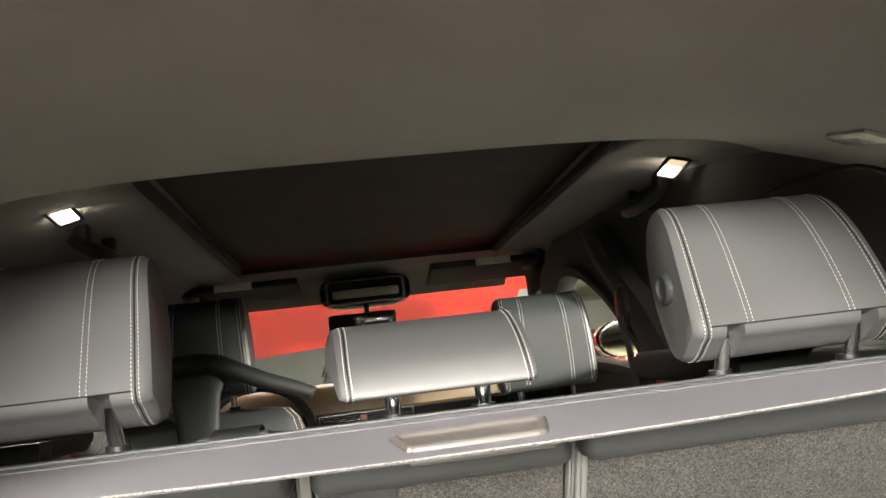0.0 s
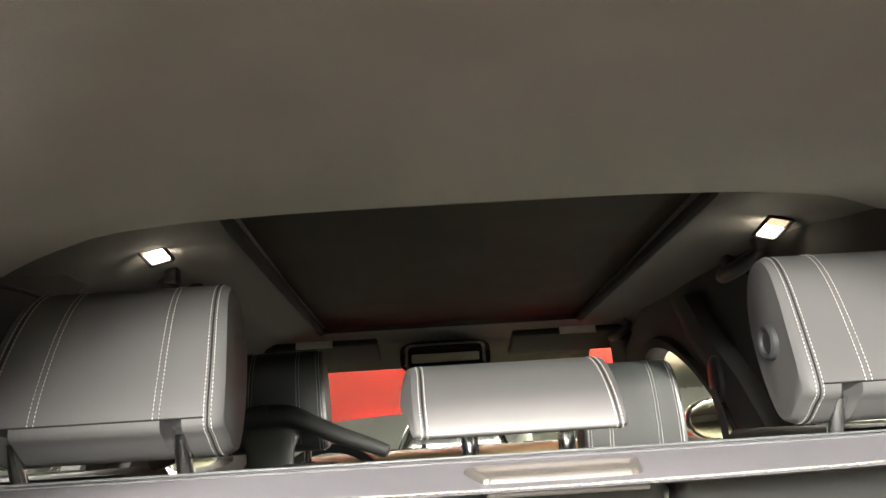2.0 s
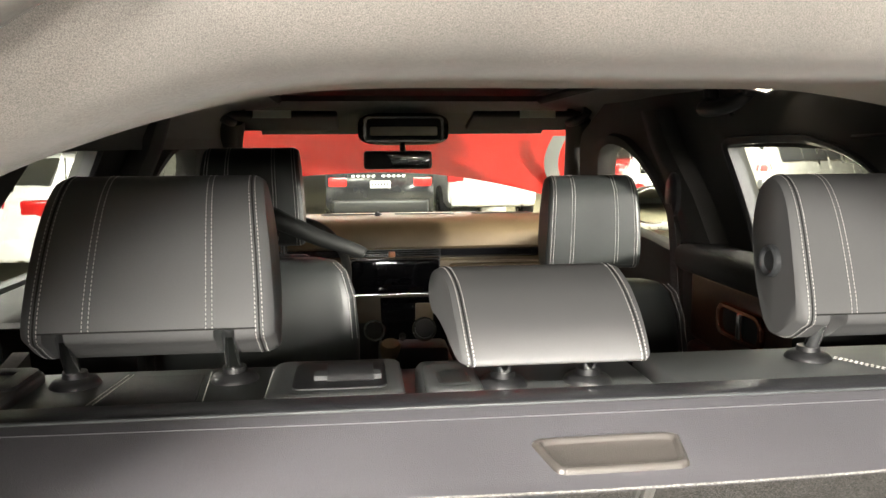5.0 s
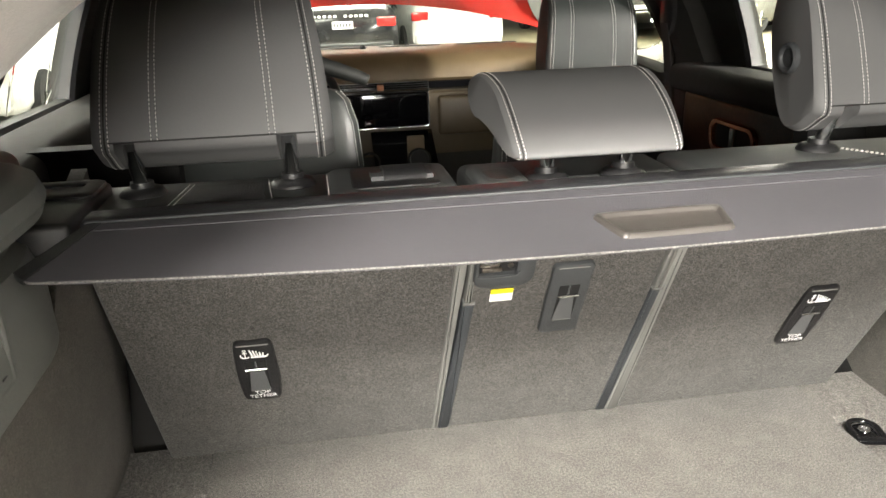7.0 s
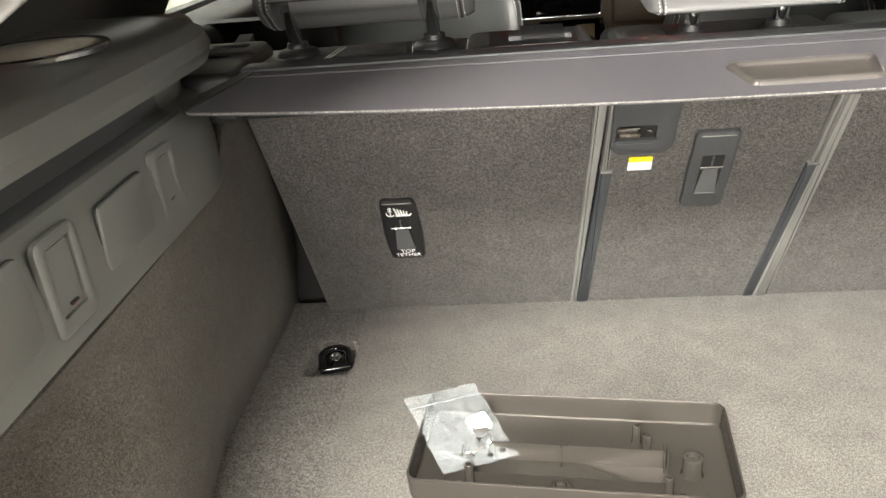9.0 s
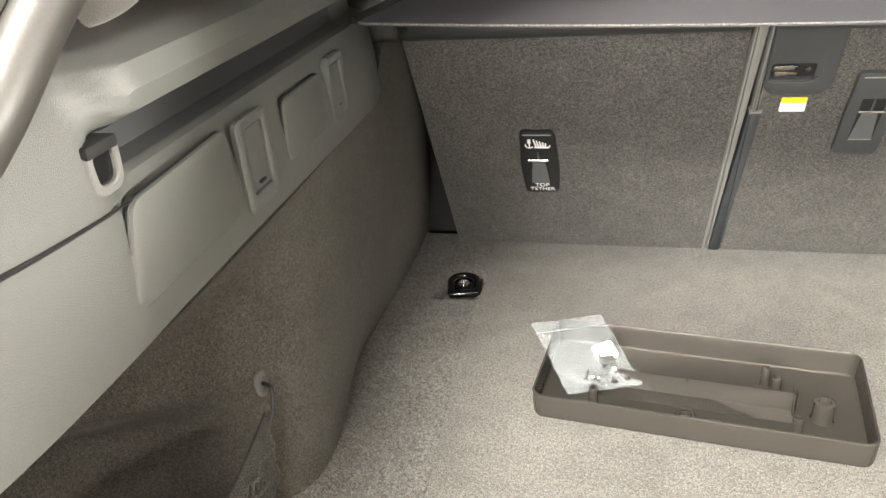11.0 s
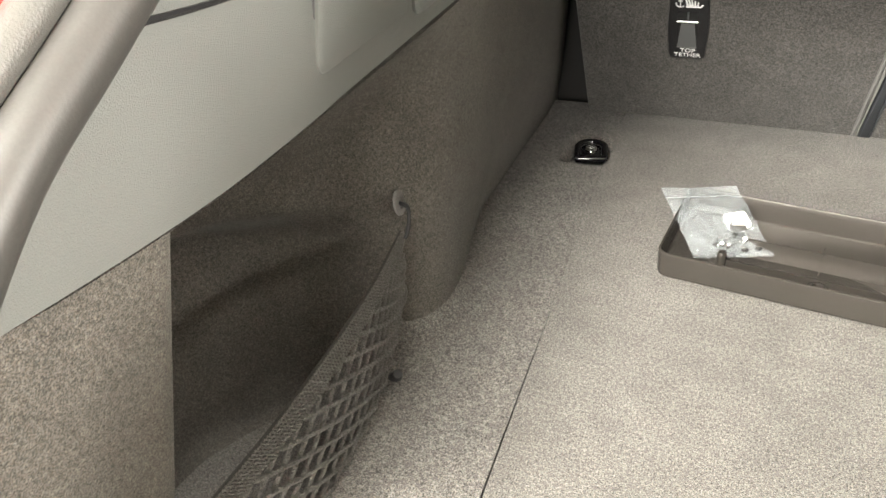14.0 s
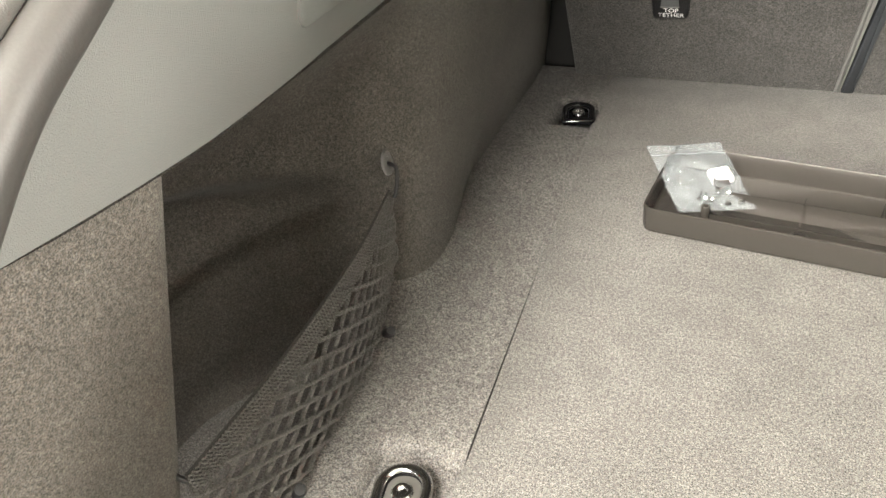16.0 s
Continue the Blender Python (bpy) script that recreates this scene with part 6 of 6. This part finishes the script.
wheel = thing("steering_wheel", "black and silver steering wheel behind the driver's seat", "steering wheel", (-0.42, 1.47, 0.34))
wheel.matrix_world = pose(-0.42, 1.47, 0.34, 68, 0, 0)
part("rim", tube([(0.185 * math.cos(2 * math.pi * i / 40), 0.185 * math.sin(2 * math.pi * i / 40), 0) for i in range(42)], 0.015, 12), LEATHER_BLACK, wheel)
part("hub", prism(rounded(-0.075, 0.075, -0.06, 0.06, 0.035), 0.03, 0.012), PLASTIC_DARK, wheel)
part("spoke", box(-0.18, 0.18, -0.018, 0.018, -0.006, 0.008, 0.006, 2), STRIP, wheel, "silver spoke")
part("column", tube([(0, 0, -0.02), (0, 0, -0.3)], 0.05, 16), PLASTIC_DARK, wheel)

# windscreen and its pillars
ws = structure("windscreen", sheet(lambda u, v: Vector(((-0.66 + 1.32 * u) * (1.05 - 0.09 * v), 2.32 - 0.46 * v - 0.12 * (2 * u - 1) ** 2, 0.46 + 0.42 * v)), 12, 8, (0, 0.005, 0.002)), GLASS, "clear windscreen", "window")
ws.visible_shadow = False
for s in (-1, 1):
    structure("pillar_front_" + ("left" if s < 0 else "right"), tube([(s * 0.735, 2.22, 0.42), (s * 0.70, 2.02, 0.62), (s * 0.655, 1.84, 0.80), (s * 0.63, 1.74, 0.87)], [0.05, 0.045, 0.045, 0.05], 12), BODY_DARK, "dark windscreen pillar", "pillar")
for s in (-1, 1):
    dm = thing("door_mirror", "black door mirror outside the front window", "door mirror", (s * 0.93, 1.72, 0.53), "door mirrors")
    part("shell", loft([[Vector((0.11 * k * math.cos(a), y, 0.075 * k * math.sin(a))) for a in (2 * math.pi * i / 24 for i in range(24))] for y, k in ((0, 0.9), (0.01, 1.0), (0.06, 0.95), (0.1, 0.6), (0.12, 0.1))]), CAR_BLACK, dm)
    part("glass", loft([[Vector((0.1 * k * math.cos(a), y, 0.068 * k * math.sin(a))) for a in (2 * math.pi * i / 24 for i in range(24))] for y, k in ((-0.002, 1), (-0.004, 0.9))]), MIRROR, dm, "mirror glass")

# ---- the raised bonnet ----
bonnet = thing("raised_bonnet", "glossy red bonnet standing open in front of the windscreen", "car bonnet", (0, 0, 0))


def bonnet_fn(u, v):
    s = 2 * u - 1
    z0 = 0.64 - 0.105 * max(0, s + 0.15) ** 2 - 0.03 * min(0, s + 0.15) ** 2
    return Vector((0.90 * s, 2.45 - 0.12 * s * s + 0.62 * v, z0 + 1.0 * v - 0.05 * s * s))


part("panel", sheet(bonnet_fn, 40, 20, (0, 0.02, 0.006)), RED_PAINT, bonnet, "red painted panel")
part("hinge_arm", sheet(lambda u, v: Vector((0.675 + 0.065 * u + 0.06 * v * v, 2.36 + 0.03 * v, 0.80 - 0.30 * v)) + Vector((0.05 * math.sin(math.pi * v) * -1 + 0.02, 0, 0)), 4, 14, (0, 0.006, 0)), STRIP, bonnet, "grey steel hinge arm")
for s in (-1, 1):
    part("edge_seal", tube([bonnet_fn(0.5 + 0.5 * s * 0.999, v / 10) + Vector((0, -0.004, 0)) for v in range(11)], 0.006, 8), RUBBER, bonnet)
structure("engine_cover", box(-0.75, 0.75, 2.35, 3.2, 0.2, 0.34, 0.06, 3), PLASTIC_DARK, "dark plastic covers of the engine bay", "engine bay")

# ---- garage and parked cars ----
TAIL_RED_CAR = surface("dark_red_car_paint", (0.2, 0.01, 0.01), 0.25, coat=0.5)
structure("ground", box(-30, 30, -25, 40, GROUND - 0.1, GROUND), CONCRETE, "glossy beige painted garage floor", "floor")
for nm, b in (("wall_north", (-30, 30, 39.8, 40, GROUND, 2.3)), ("wall_south", (-30, 30, -25, -24.8, GROUND, 2.3)), ("wall_east", (29.8, 30, -25, 40, GROUND, 2.3)), ("wall_west", (-30, -29.8, -25, 40, GROUND, 2.3))):
    structure(nm, box(*b), WALL_PAINT, "pale painted garage wall", "wall")
structure("garage_ceiling", box(-30, 30, -25, 40, 2.3, 2.4), WALL_PAINT, "pale painted garage ceiling", "ceiling")


def tube_lamp(x, y, turn):
    t = thing("fluorescent_lamp", "white batten fluorescent lamp under the garage ceiling", "ceiling lamp", (x, y, 2.3), "fluorescent lamps")
    t.matrix_world = pose(x, y, 2.3, 0, 0, turn)
    part("batten", box(-0.65, 0.65, -0.07, 0.07, -0.06, 0.0, 0.01, 2), WHITE, t)
    for q in (-0.035, 0.035):
        part("tube", tube([(-0.6, q, -0.075), (0.6, q, -0.075)], 0.014, 10), TUBE_GLOW, t, "glowing tube")


for x, y, turn in ((3.2, 3.4, 90), (3.2, 8.0, 90), (-3.2, 3.4, 90), (-3.2, 8.0, 90), (0.2, 9.0, 0), (4.5, 14.0, 0), (0.0, 15.0, 0), (10.0, 14.0, 90), (-0.6, -3.4, 0), (-3.0, -2.6, 90), (9.0, 22.0, 0)):
    tube_lamp(x, y, turn)


def pillar(x, y):
    structure("column", box(x - 0.3, x + 0.3, y - 0.3, y + 0.3, GROUND, 2.3, 0.02, 2), WALL_PAINT, "pale square garage column", "column")


for x, y in ((2.9, 16.5), (13.2, 15.5), (-6.2, 9.0)):
    pillar(x, y)


def body_loft(rows):
    """Car body from sections along its length: (x, half width, z low, z belt, z roof, roof half width)."""
    rings = []
    for x, w, zl, zb, zr, rw in rows:
        half = [(w * 0.9, zl), (w, zl + 0.12), (w, zl + 0.35), (w * 0.985, zb), (rw + (w - rw) * 0.35, zb + (zr - zb) * 0.62), (rw, zr - 0.03), (rw * 0.7, zr)]
        rings.append([Vector((x, y, z)) for y, z in half] + [Vector((x, -y, z)) for y, z in half[::-1]])
    return loft(rings)


def wheel_at(car, x, y, r=0.36):
    w = part("wheel", lathe(((r * 0.62, -0.11), (r * 0.96, -0.11), (r, -0.08), (r, 0.08), (r * 0.96, 0.11), (r * 0.62, 0.11)), 32, pose(x, y, r, 90, 0, 0)), TYRE, car, "black tyre")
    bits = [ring_prism(oval(0, 0, r * 0.66, r * 0.66), oval(0, 0, r * 0.56, r * 0.56), 0.02, pose(x, y + s * 0.09, r, 90 if s < 0 else -90, 0, 0)) for s in (-1, 1)]
    for k in range(5):
        a = 2 * math.pi * k / 5
        for s in (-1, 1):
            bits.append(tube([(x, y + s * 0.1, r), (x + r * 0.6 * math.cos(a), y + s * 0.1, r + r * 0.6 * math.sin(a))], [0.05, 0.025], 6))
    part("rim", joined(*bits), ALLOY, w, "five-spoke alloy rim")


def parked_car(x, y, turn, paint, label, kind="suv", plate=True):
    """A parked car, its front along +x before turning."""
    car = thing("parked_car", label, "car", (x, y, GROUND), "parked cars")
    car.matrix_world = pose(x, y, GROUND, 0, 0, turn)
    if kind == "suv":
        rows = ((-2.35, 0.80, 0.42, 0.95, 1.0, 0.7), (-2.28, 0.92, 0.35, 1.0, 1.32, 0.62), (-1.95, 0.95, 0.3, 1.02, 1.66, 0.62), (-0.9, 0.965, 0.28, 1.02, 1.72, 0.64), (0.1, 0.965, 0.28, 1.0, 1.68, 0.62), (0.7, 0.96, 0.28, 1.0, 1.3, 0.66), (1.05, 0.95, 0.3, 0.98, 1.06, 0.8), (1.9, 0.93, 0.33, 0.92, 0.98, 0.78), (2.25, 0.85, 0.4, 0.8, 0.84, 0.7), (2.35, 0.7, 0.45, 0.7, 0.72, 0.6))
        zb, zr, rear = 1.05, 1.6, -2.36
    else:
        rows = ((-2.3, 0.72, 0.42, 0.88, 0.92, 0.66), (-2.2, 0.86, 0.35, 0.93, 1.0, 0.7), (-1.6, 0.9, 0.28, 0.93, 1.1, 0.66), (-1.0, 0.91, 0.25, 0.93, 1.38, 0.58), (-0.3, 0.91, 0.25, 0.92, 1.43, 0.58), (0.4, 0.91, 0.25, 0.9, 1.3, 0.6), (1.0, 0.9, 0.26, 0.88, 0.98, 0.74), (1.9, 0.86, 0.3, 0.78, 0.84, 0.7), (2.25, 0.7, 0.36, 0.66, 0.68, 0.6))
        zb, zr, rear = 0.96, 1.34, -2.3
    part("body", body_loft(rows), paint, car)
    for s in (-1, 1):
        if kind == "suv":
            for a, b in ((-1.85, -1.0), (-0.95, 0.0), (0.05, 0.62)):
                part("window", loft([[Vector((xx, s * yy, z)) for xx in (a, b)] + [Vector((xx, s * (yy - 0.02), z)) for xx in (b, a)] for yy, z in ((0.965, 1.08), (0.86, 1.34), (0.735, 1.56 if b < 0.3 else 1.4))]), BLACK_GLOSS, car, "dark side window")
        part("tail_lamp", box(rear - 0.005, rear + 0.16, s * 0.72 - 0.16, s * 0.72 + 0.16, 0.82, 0.98, 0.03, 2), TAIL_RED, car, "red tail lamp")
        wheel_at(car, -1.4, s * 0.84)
        wheel_at(car, 1.42, s * 0.84)
        part("head_lamp", box(2.05, 2.3, s * 0.66 - 0.14, s * 0.66 + 0.14, 0.68, 0.8, 0.04, 2), LAMP_CLEAR, car, "clear head lamp")
        part("exhaust", tube([(rear + 0.1, s * 0.55, 0.42), (rear - 0.02, s * 0.55, 0.42)], 0.06, 12), CHROME, car)
    if kind == "suv":
        part("rear_window", loft([[Vector((xx, y, z)) for y in (-w, w)] + [Vector((xx + 0.03, y, z)) for y in (w, -w)] for xx, w, z in ((-2.315, 0.68, 1.12), (-2.19, 0.62, 1.4), (-2.05, 0.56, 1.58))]), BLACK_GLOSS, car, "dark rear window")
        part("nameplate", joined(*[box(-2.372, -2.36, -0.42 + 0.085 * i, -0.37 + 0.085 * i, 0.985, 1.02) for i in range(11) if i != 5]), WHITE, car, "row of small pale bars")
    else:
        part("rear_window", loft([[Vector((xx, y, z)) for y in (-w, w)] + [Vector((xx + 0.03, y, z - 0.02)) for y in (w, -w)] for xx, w, z in ((-1.62, 0.6, 1.11), (-1.02, 0.52, 1.385))]), BLACK_GLOSS, car, "dark rear window")
    if plate:
        part("plate", box(rear - 0.02, rear + 0.01, -0.17, 0.17, 0.8, 0.92, 0.004, 1), PLATE, car, "pale blank number plate")
        part("plate_bars", joined(*[box(rear - 0.024, rear - 0.02, -0.13 + 0.05 * i, -0.1 + 0.05 * i, 0.83, 0.89) for i in range(6)]), STRIP_DARK, car)
    part("bumper", box(rear - 0.03, rear + 0.2, -0.82, 0.82, 0.36, 0.6, 0.05, 3), PLASTIC_DARK if paint is not CAR_WHITE else paint, car, "rear bumper")
    return car


parked_car(0.19, 14.3, 90, CAR_BLACK, "black off-road car parked with its tail towards the bonnet")
parked_car(4.9, 10.9, 72, CAR_WHITE, "white saloon parked at an angle with red tail lamps", "saloon")
parked_car(2.3, 15.6, 92, CAR_WHITE, "white saloon parked beside the black car", "saloon", False)
parked_car(12.1, 19.3, 23, CAR_GREY, "bronze-grey off-road car parked across the garage lane", "suv", False)
parked_car(7.6, 22.6, 100, TAIL_RED_CAR, "dark red saloon parked far off", "saloon", False)
parked_car(-4.1, 9.2, 90, CAR_WHITE, "white saloon parked on the far side", "saloon")
board = thing("wall_board", "pale notice board with a dark printed block on a column", "notice board", (-5.88, 9.0, 0.4))
part("board", box(0.0, 0.03, -0.28, 0.28, -0.5, 0.5, 0.01, 2), WHITE, board)
part("printed_block", joined(*[box(0.03, 0.034, -0.2, 0.2, -0.2 + 0.05 * i, -0.17 + 0.05 * i) for i in range(5)]), STRIP_DARK, board, "dark unreadable print")
